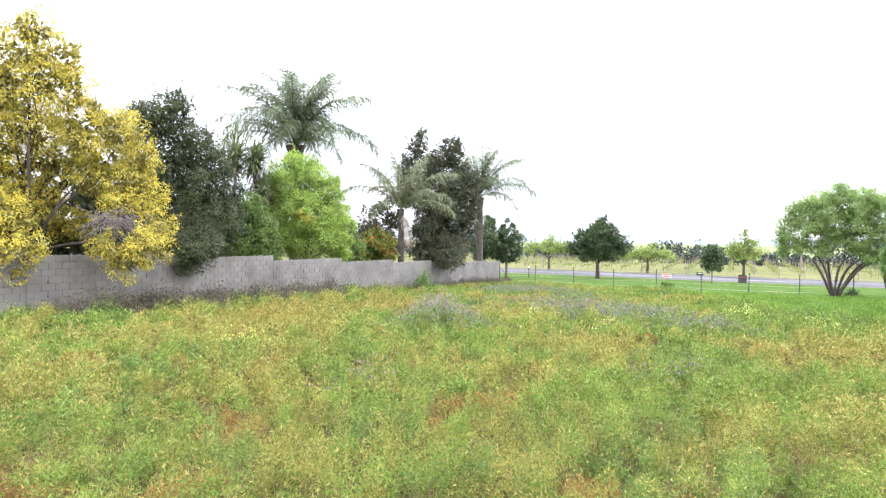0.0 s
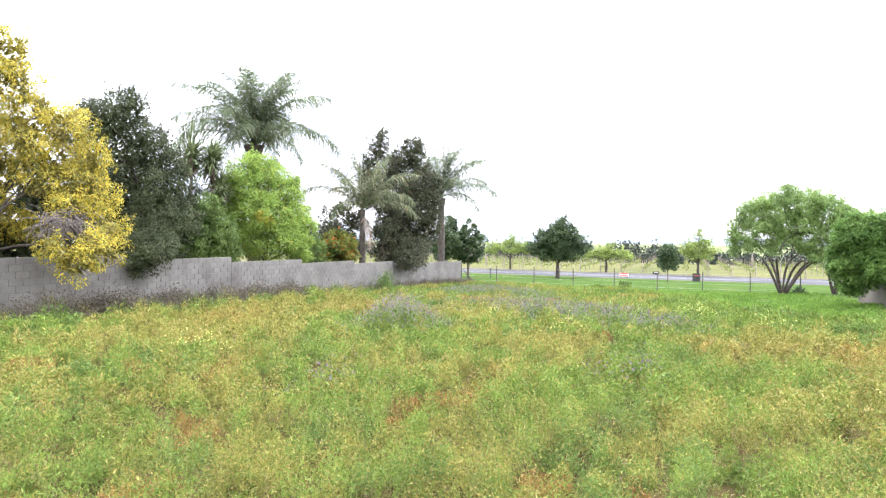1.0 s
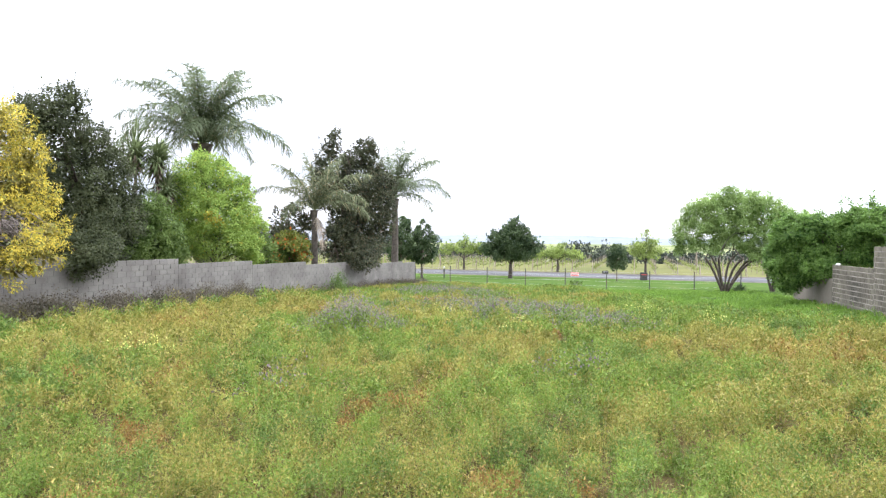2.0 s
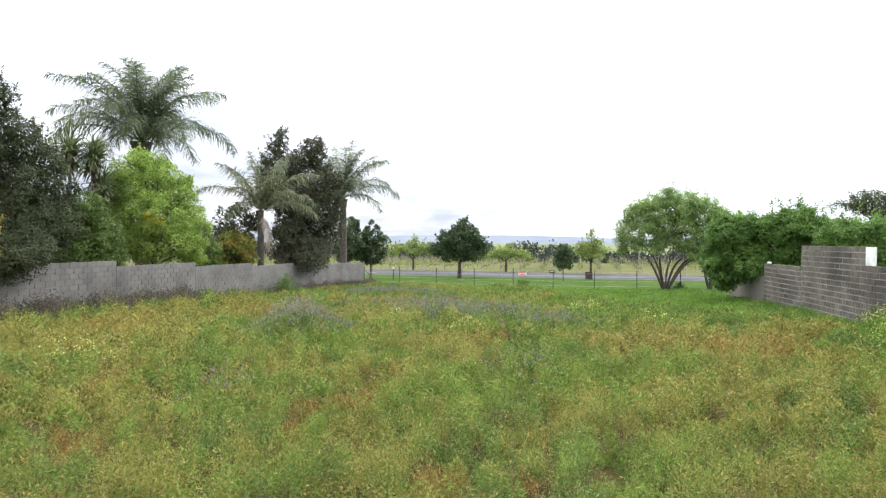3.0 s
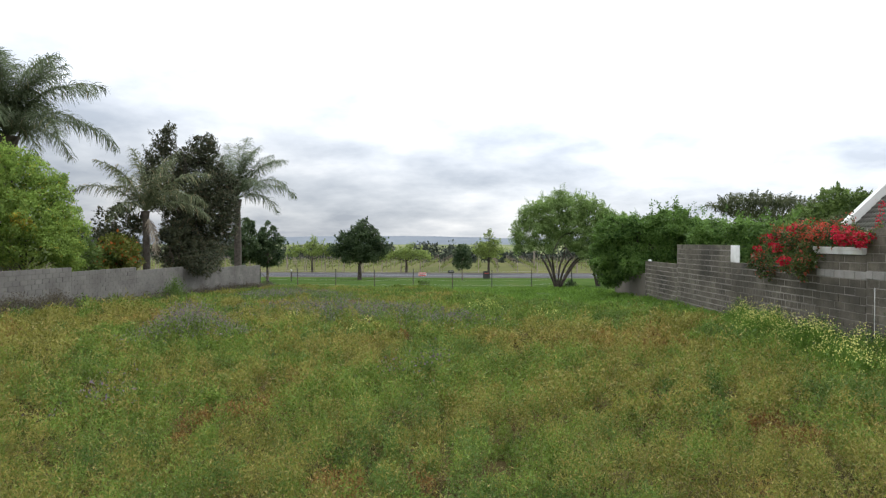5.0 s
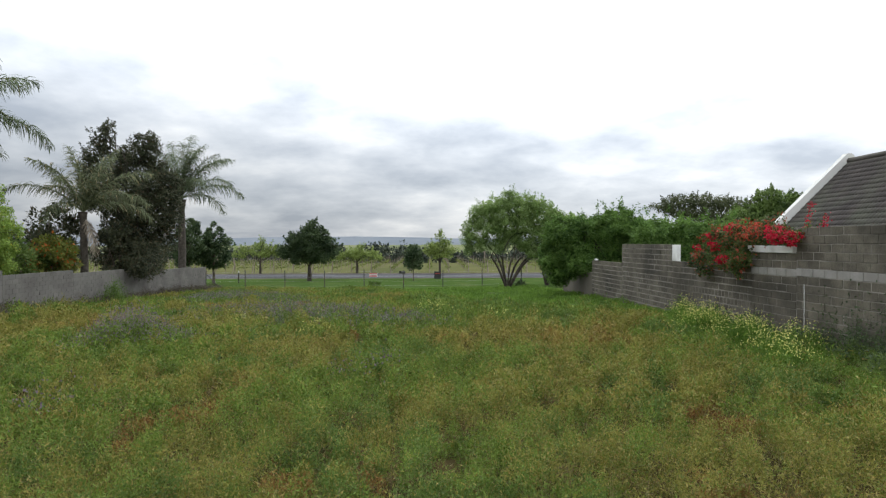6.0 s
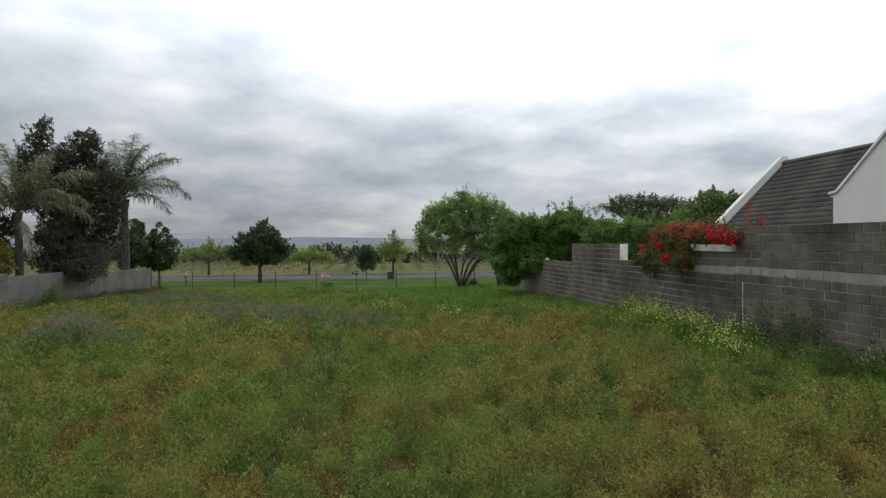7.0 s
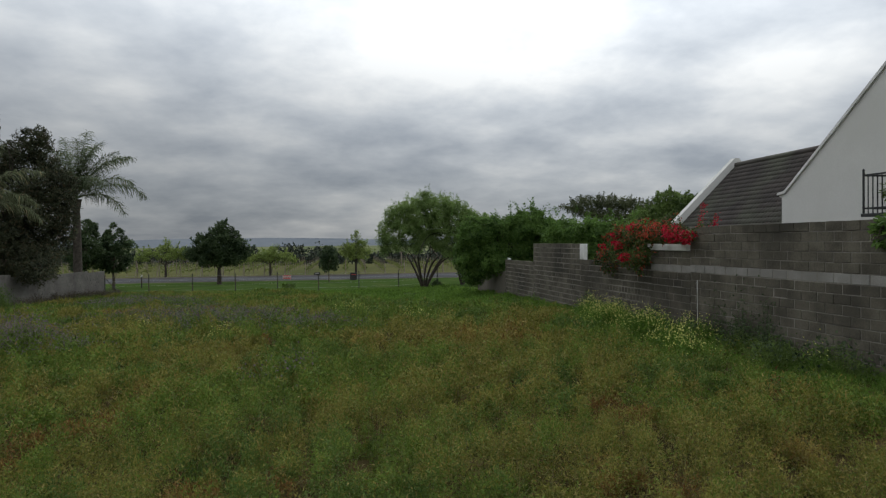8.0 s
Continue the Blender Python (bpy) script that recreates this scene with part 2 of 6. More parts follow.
    weed_dark=foliage("weed_dark", (0.050, 0.047, 0.032), (0.137, 0.119, 0.086), trans=0.25),
    petal_purple=foliage("petal_purple", (0.12, 0.094, 0.108), (0.205, 0.16, 0.182), trans=0.3),
    petal_faded=foliage("petal_faded", (0.26, 0.035, 0.022), (0.46, 0.085, 0.045), trans=0.35),
    petal_yellow=foliage("petal_yellow", (0.50, 0.48, 0.10), (0.75, 0.72, 0.25), trans=0.4),
    petal_white=foliage("petal_white", (0.6, 0.6, 0.52), (0.8, 0.8, 0.7), trans=0.4),
    vine_leaf=foliage("vine_leaf", (0.075, 0.10, 0.025), (0.20, 0.225, 0.065), trans=0.4),
    far_wood=foliage("far_wood", (0.022, 0.032, 0.024), (0.058, 0.070, 0.050), trans=0.1),
    # distance haze on the hills is painted into this pale blue-grey
    far_hill_hazed=surface("far_hill_hazed", (0.115, 0.135, 0.16), (0.165, 0.185, 0.205), 0.002, 0.02, 0.95, 0),
)


def ground_material():
    """Thatch and soil in the plot, mown grass on the verge, farmland beyond the road."""
    mat, nt, N, L, bsdf = nodes_of("ground")
    geo, sep = N("ShaderNodeNewGeometry"), N("ShaderNodeSeparateXYZ")
    L(geo.outputs["Position"], sep.inputs[0])

    def tex(sc, detail=6.0):
        n = N("ShaderNodeTexNoise")
        L(geo.outputs["Position"], n.inputs["Vector"])
        n.inputs["Scale"].default_value, n.inputs["Detail"].default_value = sc, detail
        return n.outputs["Fac"]

    def ramp(fac, stops):
        r = N("ShaderNodeValToRGB")
        L(fac, r.inputs[0])
        e = r.color_ramp.elements
        e[0].position, e[0].color = stops[0][0], col(stops[0][1])
        e[1].position, e[1].color = stops[-1][0], col(stops[-1][1])
        for p, c in stops[1:-1]:
            e.new(p).color = col(c)
        return r.outputs[0]

    def band(y0, y1, coord):
        mr = N("ShaderNodeMapRange")
        mr.inputs["From Min"].default_value, mr.inputs["From Max"].default_value = y0, y1
        L(coord, mr.inputs[0])
        return mr.outputs[0]

    def mix(f, a, b):
        m = N("ShaderNodeMixRGB")
        L(f, m.inputs[0])
        L(a, m.inputs[1])
        L(b, m.inputs[2])
        return m.outputs[0]
    plot = ramp(tex(1.1), [(0.3, (0.030, 0.027, 0.012)), (0.5, (0.055, 0.044, 0.019)), (0.7, (0.090, 0.062, 0.030))])
    lawn = ramp(tex(0.5), [(0.3, (0.038, 0.068, 0.017)), (0.55, (0.056, 0.090, 0.025)), (0.75, (0.088, 0.100, 0.037))])
    vine = ramp(tex(0.12), [(0.3, (0.085, 0.095, 0.042)), (0.6, (0.125, 0.123, 0.055)), (0.8, (0.10, 0.112, 0.046))])
    farm = ramp(tex(0.006, 3.0), [(0.35, (0.08, 0.10, 0.06)), (0.5, (0.15, 0.17, 0.085)), (0.62, (0.22, 0.22, 0.12)), (0.7, (0.08, 0.10, 0.06))])
    lean = N("ShaderNodeMath")
    lean.operation, lean.inputs[1].default_value = "MULTIPLY_ADD", 2.2
    L(sep.outputs[0], lean.inputs[0])
    L(sep.outputs[1], lean.inputs[2])
    c = mix(band(38.0, 44.0, lean.outputs[0]), plot, lawn)
    c = mix(band(46.5, 48.5, sep.outputs[1]), c, lawn)
    c = mix(band(80.0, 81.0, sep.outputs[1]), c, vine)
    c = mix(band(122.0, 130.0, sep.outputs[1]), c, farm)
    L(c, bsdf.inputs["Base Color"])
    bsdf.inputs["Roughness"].default_value = 0.95
    bsdf.inputs["Specular IOR Level"].default_value = 0.0
    bp = N("ShaderNodeBump")
    bp.inputs["Strength"].default_value, bp.inputs["Distance"].default_value = 0.6, 0.04
    L(tex(9.0), bp.inputs["Height"])
    L(bp.outputs[0], bsdf.inputs["Normal"])
    return mat


M["ground"] = ground_material()
for key in ("asphalt", "kerb"):
    M[key].node_tree.nodes["Principled BSDF"].inputs["Specular IOR Level"].default_value = 0.0

# ---- mesh helpers ----
rng = np.random.default_rng(7)


def raw_mesh(name, verts, faces):
    """A mesh from an (n, 3) array of vertices and an (m, k) array of faces of k corners."""
    me = bpy.data.meshes.new(name)
    verts, faces = np.asarray(verts, np.float32), np.asarray(faces, np.int32)
    m, k = faces.shape
    me.vertices.add(len(verts))
    me.vertices.foreach_set("co", verts.ravel())
    me.loops.add(m * k)
    me.loops.foreach_set("vertex_index", faces.ravel())
    me.polygons.add(m)
    me.polygons.foreach_set("loop_start", np.arange(0, m * k, k, dtype=np.int32))
    me.update(calc_edges=True)
    return me


def mesh_part(name, me, mat, parent=None, label="", smooth=False):
    ob = new(name, me)
    me.materials.append(mat)
    if smooth:
        me.polygons.foreach_set("use_smooth", np.ones(len(me.polygons), bool))
    if parent:
        ob.parent = parent
    if label:
        tagged(ob, label)
    return ob


def part(name, bm, mat, parent=None, label="", smooth=False):
    me = bpy.data.meshes.new(name)
    bm.to_mesh(me)
    bm.free()
    return mesh_part(name, me, mat, parent, label, smooth)


def thing(name, x, y, z, label, category, group="", rz=0.0, kind=""):
    ob = new(name)
    ob.empty_display_size = 0.3
    ob.matrix_basis = pose(x, y, z, 0, 0, rz)
    return tagged(ob, label, category, group, kind)


def box(bm, x0, x1, y0, y1, z0, z1, bevel=0.0):
    r = bmesh.ops.create_cube(bm, size=1.0)
    bmesh.ops.scale(bm, vec=(x1 - x0, y1 - y0, z1 - z0), verts=r["verts"])
    bmesh.ops.translate(bm, vec=((x0 + x1) / 2, (y0 + y1) / 2, (z0 + z1) / 2), verts=r["verts"])
    if bevel:
        edges = list({e for v in r["verts"] for e in v.link_edges})
        bmesh.ops.bevel(bm, geom=edges, offset=bevel, segments=1, affect="EDGES", profile=0.5)


def box_bm(*a, bevel=0.0):
    bm = bmesh.new()
    box(bm, *a, bevel=bevel)
    return bm


def prism(bm, outline, axis, lo, hi):
    """Extrudes a closed outline of (a, b) pairs along x or y, from lo to hi."""
    put = (lambda a, b, h: (h, a, b)) if axis == "x" else (lambda a, b, h: (a, h, b))
    low = [bm.verts.new(put(a, b, lo)) for a, b in outline]
    top = [bm.verts.new(put(a, b, hi)) for a, b in outline]
    bm.faces.new(low[::-1])
    bm.faces.new(top)
    n = len(outline)
    for i in range(n):
        bm.faces.new((low[i], low[(i + 1) % n], top[(i + 1) % n], top[i]))
    bmesh.ops.recalc_face_normals(bm, faces=bm.faces)


def tube_arrays(path, radii, sides=7):
    path = np.asarray(path, float)
    t = np.gradient(path, axis=0)
    t /= np.linalg.norm(t, axis=1)[:, None] + 1e-9
    ref = np.where(np.abs(t[:, 2:3]) > 0.9, np.array([[1.0, 0, 0]]), np.array([[0, 0, 1.0]]))
    u = np.cross(t, ref)
    u /= np.linalg.norm(u, axis=1)[:, None] + 1e-9
    v = np.cross(t, u)
    a = np.linspace(0, 2 * np.pi, sides, endpoint=False)
    ring = u[:, None] * np.cos(a)[None, :, None] + v[:, None] * np.sin(a)[None, :, None]
    verts = (path[:, None] + ring * np.asarray(radii, float)[:, None, None]).reshape(-1, 3)
    n = len(path)
    i, j = np.meshgrid(np.arange(n - 1), np.arange(sides), indexing="ij")
    j2 = (j + 1) % sides
    faces = np.stack([i * sides + j, i * sides + j2, (i + 1) * sides + j2, (i + 1) * sides + j], -1).reshape(-1, 4)
    return verts, faces


def join_arrays(pieces):
    vs, fs, k = [], [], 0
    for v, f in pieces:
        vs.append(v)
        fs.append(f + k)
        k += len(v)
    return np.concatenate(vs), np.concatenate(fs)


def unit(a):
    return a / (np.linalg.norm(a, axis=-1, keepdims=True) + 1e-9)


def leaf_arrays(p, d, n, length, width):
    """Diamond leaves at p along d with normals about n."""
    d = unit(d)
    s = unit(np.cross(d, n))
    length, width = np.asarray(length)[:, None], np.asarray(width)[:, None]
    up = np.cross(s, d)
    a = p
    b = p + d * length * 0.45 + s * width * 0.5 + up * width * 0.12
    c = p + d * length
    e = p + d * length * 0.45 - s * width * 0.5 + up * width * 0.12
    verts = np.stack([a, b, c, e], 1).reshape(-1, 3)
    return verts, np.arange(len(p) * 4, dtype=np.int32).reshape(-1, 4)


def crown_arrays(lumps, leaves, size, aspect=0.5, sub=0.34, droop=0.0, fill=0.75, subs=26, shoots=0.0):
    """Leaves in small clumps on and in a set of ellipsoid lumps (centre, radii)."""
    vol = np.array([r[0] * r[1] * r[2] for c, r in lumps]) ** 0.67
    vol /= vol.sum()
    out = []
    for (c, r), share in zip(lumps, vol):
        c, r = np.array(c, float), np.array(r, float)
        ns = max(6, int(subs * len(lumps) * share))
        q = unit(rng.normal(size=(ns, 3)))
        rad = rng.uniform(fill, 1.1, (ns, 1))
        cc = c + q * rad * r
        n = max(8, int(leaves * share / ns))
        rr = sub * r.mean() * rng.uniform(0.6, 1.35, (ns, 1, 1))
        off = rng.normal(size=(ns, n, 3))
        off = off / (np.linalg.norm(off, axis=2, keepdims=True) + 1e-9) * rng.uniform(0.25, 1.0, (ns, n, 1)) ** 0.5
        p = (cc[:, None] + off * rr * np.array([1, 1, 0.8])).reshape(-1, 3)
        outward = unit(off.reshape(-1, 3) + 0.6 * np.repeat(q, n, 0))
        d = unit(outward + 0.9 * rng.normal(size=p.shape) * 0.7 + np.array([0, 0, -droop]))
        nrm = unit(outward + np.array([0, 0, 0.7]) + 0.5 * rng.normal(size=p.shape))
        ln = size * rng.uniform(0.6, 1.35, len(p))
        out.append(leaf_arrays(p, d, nrm, ln, ln * aspect))
        if shoots:
            ks = max(3, int(ns * 0.5))
            q = unit(rng.normal(size=(ks, 3)) + np.array([0, 0, 0.9]))
            foot = c + q * r * 0.95
            way = unit(q + np.array([0, 0, 0.8]) + 0.35 * rng.normal(size=q.shape)) * (shoots * rng.uniform(0.4, 1.2, (ks, 1)))
            s = rng.uniform(0, 1, (ks, 34, 1))
            p = (foot[:, None] + way[:, None] * s + rng.normal(size=(ks, 34, 3)) * 0.10 * shoots * (1.15 - s)).reshape(-1, 3)
            d = unit(np.repeat(unit(way), 34, 0) * 0.8 + 0.7 * rng.normal(size=p.shape))
            ln = size * rng.uniform(0.6, 1.2, len(p))
            out.append(leaf_arrays(p, d, rng.normal(size=p.shape), ln, ln * aspect))
    return join_arrays(out)


def tuft_crown(lumps, leaves, size, aspect=0.5, tuft=0.32, droop=0.0, fill=0.72, cover=1.5, shoots=0.0, core=0.1, up=0.35, shoot_leaves=36):
    """A crown of rounded tufts set on ellipsoid lumps (centre, radii): leaves lie on each tuft's dome, larger ones fill the inside."""
    cs, rs = np.array([c for c, r in lumps], float), np.array([r for c, r in lumps], float)
    feet, ways = [], []
    for i in range(len(lumps)):
        n = max(5, int(cover * 4 * rs[i].mean() ** 2 / tuft ** 2))
        q = unit(rng.normal(size=(n, 3)))
        p = cs[i] + q * rs[i] * rng.uniform(fill, 1.0, (n, 1)) * max(0.35, 1 - 0.55 * tuft / rs[i].mean())
        deep = np.min(np.linalg.norm((p[:, None] - np.delete(cs, i, 0)[None]) / np.delete(rs, i, 0)[None], axis=2), axis=1) if len(lumps) > 1 else np.full(n, 9.0)
        keep = deep > 0.62
        feet.append(p[keep])
        ways.append(q[keep])
    feet, ways = np.concatenate(feet), np.concatenate(ways)
    n = max(6, int(leaves / max(1, len(feet))))
    off = unit(rng.normal(size=(len(feet), n, 3)) + 0.75 * ways[:, None] + np.array([0, 0, up]))
    rad = tuft * rng.uniform(0.65, 1.3, (len(feet), 1, 1)) * rng.uniform(0.45, 1.0, (len(feet), n, 1)) ** 0.6
    p = (feet[:, None] + off * rad * np.array([1, 1, 0.78])).reshape(-1, 3)
    off = off.reshape(-1, 3)
    nrm = unit(off + np.array([0, 0, 0.35]) + 0.33 * rng.normal(size=p.shape))
    d = unit(np.cross(nrm, rng.normal(size=p.shape)) + 0.35 * off + 0.3 * rng.normal(size=p.shape) + np.array([0, 0, -droop]))
    ln = size * rng.uniform(0.6, 1.35, len(p))
    out = [leaf_arrays(p, d, nrm, ln, ln * aspect)]
    if core:
        m = int(leaves * core)
        i = rng.choice(len(lumps), m, p=(rs.prod(1) ** 0.67) / (rs.prod(1) ** 0.67).sum())
        q = unit(rng.normal(size=(m, 3)))
        p = cs[i] + q * rs[i] * rng.uniform(0.25, 0.62, (m, 1))
        ln = 1.8 * size * rng.uniform(0.7, 1.3, m)
        out.append(leaf_arrays(p, rng.normal(size=p.shape), q + 0.4 * rng.normal(size=p.shape), ln, ln * 0.6))
    if shoots:
        pick = rng.uniform(size=len(feet)) < 0.3 * (ways[:, 2] > 0.1)
        foot, q = feet[pick], ways[pick]
        k = shoot_leaves
        way = unit(q + np.array([0, 0, 0.7]) + 0.4 * rng.normal(size=q.shape)) * (tuft + shoots * rng.uniform(0.2, 1.1, (len(q), 1)))
        t = rng.uniform(0.1, 1, (len(q), k, 1))
        p = (foot[:, None] + way[:, None] * t + rng.normal(size=(len(q), k, 3)) * (0.02 + 0.07 * shoots * (1.1 - t))).reshape(-1, 3)
        d = unit(np.repeat(unit(way), k, 0) * 0.7 + 0.7 * rng.normal(size=p.shape))
        ln = size * rng.uniform(0.6, 1.2, len(p))
        out.append(leaf_arrays(p, d, rng.normal(size=p.shape), ln, ln * aspect))
    return join_arrays(out)


def masses(x, y, rows, stir=0.0):
    """Crown lumps from rows (across, height, radius, half-height, optional depth), across and depth as seen from the plot's near end."""
    d = math.hypot(x, y)
    out = []
    for a, z, r, h, *deep in rows:
        k = deep[0] if deep else stir * rng.uniform(-1, 1)
        out.append(((a * y / d + k * x / d, -a * x / d + k * y / d, z), (1.12 * r, 1.12 * r, 1.12 * h)))
    return out


def limb_path(a, b, bend=0.15, n=7):
    a, b = np.array(a, float), np.array(b, float)
    s = np.linspace(0, 1, n)[:, None]
    L = np.linalg.norm(b - a)
    side = rng.normal(size=3) * bend * L
    return a + (b - a) * s + side * np.sin(np.pi * s) * 0.5 + np.array([0, 0, 0.12 * L]) * np.sin(np.pi * s)


def gz(x, y):
    """Height of the ground."""
    x, y = np.asarray(x, float), np.asarray(y, float)
    z = -0.0305 * np.clip(y, -60, 50) - 0.0265 * np.clip(y - 50, 0, 16)
    z = z - 0.035 * np.clip(y - 126, 0, 110) - 0.004 * np.clip(y - 275, 0, 900)
    s = np.clip((x - 3.0) / 5.0, 0, 1) * np.clip((y - 14) / 10, 0, 1) * np.clip((58 - y) / 10, 0, 1)
    z = z + 0.26 * s * s * (3 - 2 * s)
    return z + 0.03 * np.sin(0.9 * x + 0.4 * y) * (np.abs(y) < 48) + 0.025 * np.sin(1.7 * y - 0.6 * x) * (np.abs(y) < 48)


def build_ground():
    xs = np.unique(np.concatenate([np.arange(-40, 41, 1.0), np.arange(-120, 121, 8.0), np.linspace(-700, 700, 29), np.linspace(-4500, 4500, 19)]))
    ys = np.unique(np.concatenate([np.arange(-30, 86, 1.0), np.arange(90, 300, 8.0), np.linspace(-400, 1000, 29), np.linspace(-4500, 4500, 19)]))
    X, Y = np.meshgrid(xs, ys)
    v = np.stack([X, Y, gz(X, Y)], -1).reshape(-1, 3)
    i, j = np.meshgrid(np.arange(len(ys) - 1), np.arange(len(xs) - 1), indexing="ij")
    w = len(xs)
    f = np.stack([i * w + j, i * w + j + 1, (i + 1) * w + j + 1, (i + 1) * w + j], -1).reshape(-1, 4)
    ob = mesh_part("ground", raw_mesh("ground", v, f), M["ground"], smooth=True)
    tagged(ob, "overgrown vacant plot sloping to a mown verge and farmland", "ground", kind="structure")


def strip(name, y0, y1, lift, mat, label, cat, x0=-260, x1=260):
    xs = np.arange(x0, x1 + 1, 4.0)
    a = np.stack([xs, np.full_like(xs, y0), gz(0 * xs, y0) + lift], -1)
    b = np.stack([xs, np.full_like(xs, y1), gz(0 * xs, y1) + lift], -1)
    c, d = a - np.array([0, 0, 0.3]), b - np.array([0, 0, 0.3])
    n = len(xs)
    v = np.concatenate([a, b, c, d])
    i = np.arange(n - 1)
    f = np.concatenate([np.stack([i, i + 1, n + i + 1, n + i], -1), np.stack([2 * n + i, 2 * n + i + 1, i + 1, i], -1), np.stack([n + i, n + i + 1, 3 * n + i + 1, 3 * n + i], -1)])
    return tagged(mesh_part(name, raw_mesh(name, v, f), mat), label, cat, kind="structure")


build_ground()
strip("road", 70.3, 79.0, 0.02, M["asphalt"], "grey tarred road running past the plot", "road")
strip("kerb", 70.05, 70.296, 0.045, M["kerb"], "pale concrete kerb along the near edge", "kerb")
strip("kerb", 79.004, 79.25, 0.14, M["kerb"], "pale concrete kerb along the far edge", "kerb")

# ---- boundary walls of concrete blocks ----
BW, BH, JT = 0.39, 0.19, 0.01


def block_mesh(name, length, mat, thick=0.15, height=BH):
    bm = box_bm(-thick / 2, thick / 2, -length / 2, length / 2, 0, height)
    bmesh.ops.bevel(bm, geom=[e for e in bm.edges], offset=0.006, segments=1, affect="EDGES", profile=0.5)
    me = bpy.data.meshes.new(name)
    bm.to_mesh(me)
    bm.free()
    me.materials.append(mat)
    return me


def wall_panel(name, parent_pose, s0, s1, z0, z1, mats, singles, label, wide_gap=0.0, light_course=None, seed=0, joint=0.01, rough=0.6, half_below=-9.0):
    """A panel of running-bond blocks along the local y axis between s0 and s1; the mortar core stands 5 mm back."""
    r = random.Random(seed)
    core_bm = box_bm(-0.064, 0.064, s0 + 0.004, s1 - 0.004, z0, z1 - 0.006)
    core = part(name, core_bm, mats["mortar"])
    core.matrix_basis = parent_pose
    tagged(core, label, "wall", kind="structure")
    courses = int(math.ceil((z1 - z0) / 0.2))
    rest, slots = [], []
    for k in range(courses):
        top = z1 - 0.2 * k
        bot = max(top - 0.2 + joint, z0)
        unit_len = 0.205 if top < half_below else 0.4
        s = s0 - (unit_len / 2 if k % 2 else 0.0)
        while s < s1 - 0.02:
            gap = 0.032 if k > 0 and r.random() < wide_gap else joint
            a, b = max(s, s0), min(s + unit_len - gap, s1)
            s += unit_len
            if b - a < 0.05:
                continue
            if gap > joint and b < s1 - 0.1:
                slots.append((b + 0.004, top - 0.17, top - r.choice((0.04, 0.07, 0.1))))
            light = light_course is not None and abs((top - 0.1) - light_course) < 0.06 
            if light_course is not None and not light and top - 0.1 < light_course and top - 0.1 > light_course - 0.5 and r.random() < 0.05:
                light = True
            kind = "light" if light else "block"
            out = r.uniform(-0.003, 0.004)
            if singles:
                key = (kind, round(b - a, 2))
                if key not in mats["cache"]:
                    mats["cache"][key] = block_mesh("block", round(b - a, 2), mats[kind], height=0.2 - joint)
                ob = new("block", mats["cache"][key])
                ob.parent = core
                ob.location = (out * rough, (a + b) / 2 + r.uniform(-0.002, 0.002) * rough, top - 0.2 + joint + r.uniform(-0.0015, 0.0015) * rough)
                ob.rotation_euler = (r.uniform(-0.006, 0.006) * rough, 0, r.uniform(-0.006, 0.006) * rough)
            else:
                rest.append((kind, a, b, bot, top - 0.0, out))
    if slots:
        vs, fs = [], []
        for i, (q, a, b) in enumerate(slots):
            for x0, x1 in ((-0.0735, -0.069), (0.069, 0.0735)):
                n = len(vs)
                vs += [(x0, q, a), (x1, q, a), (x1, q + 0.024, a), (x0, q + 0.024, a), (x0, q, b), (x1, q, b), (x1, q + 0.024, b), (x0, q + 0.024, b)]
                fs += [[n + k for k in f] for f in ((3, 2, 1, 0), (4, 5, 6, 7), (0, 1, 5, 4), (1, 2, 6, 5), (2, 3, 7, 6), (3, 0, 4, 7))]
        tagged(mesh_part("open_joint", raw_mesh("open_joint", vs, fs), M["open_joint"], core), "dark gaps where mortar is missing", kind="stuff")
    for kind in ("block", "light"):
        todo = [q for q in rest if q[0] == kind]
        if not todo:
            continue
        vs, fs = [], []
        for i, (_, a, b, bot, top, out) in enumerate(todo):
            x0, x1 = -0.075 + out, 0.075 + out
            t = top
            vs += [(x0, a, bot), (x1, a, bot), (x1, b, bot), (x0, b, bot), (x0, a, t), (x1, a, t), (x1, b, t), (x0, b, t)]
            fs += [[8 * i + q for q in f] for f in ((3, 2, 1, 0), (4, 5, 6, 7), (0, 1, 5, 4), (1, 2, 6, 5), (2, 3, 7, 6), (3, 0, 4, 7))]
        tagged(mesh_part("blocks", raw_mesh("blocks", vs, fs), mats[kind], core), kind="stuff")
    return core


pale = dict(block=M["block_pale"], light=M["block_pale"], mortar=M["mortar_pale"], cache={})
dark = dict(block=M["block_dark"], light=M["block_light"], mortar=M["mortar_light"], cache={})


def left_wall():
    joints = [-9.7, -4.7, 0.4, 5.4, 10.37, 15.27, 20.30, 25.28, 30.27, 35.3, 40.2, 45.1, 48.0]
    tops = [2.0, 1.8, 1.62, 1.60, 1.42, 1.24, 1.02, 0.82, 0.65, 0.50, 0.38, 0.27]
    for i, top in enumerate(tops):
        a, b = joints[i], joints[i + 1]
        base = float(gz(-17.2, b)) - 0.45
        wall_panel("wall_west_%d" % (i + 1), pose(-17.275, 0, 0), a + 0.003, b - 0.003, base, top, pale, 5 < b < 50,
                   "pale grey concrete block wall panel, bagged and weathered", wide_gap=0.16, seed=i)


RW = math.atan(0.052)
right_pose = pose(10.06 + 0.075, 0, 0) @ Matrix.Rotation(RW, 4, "Z")


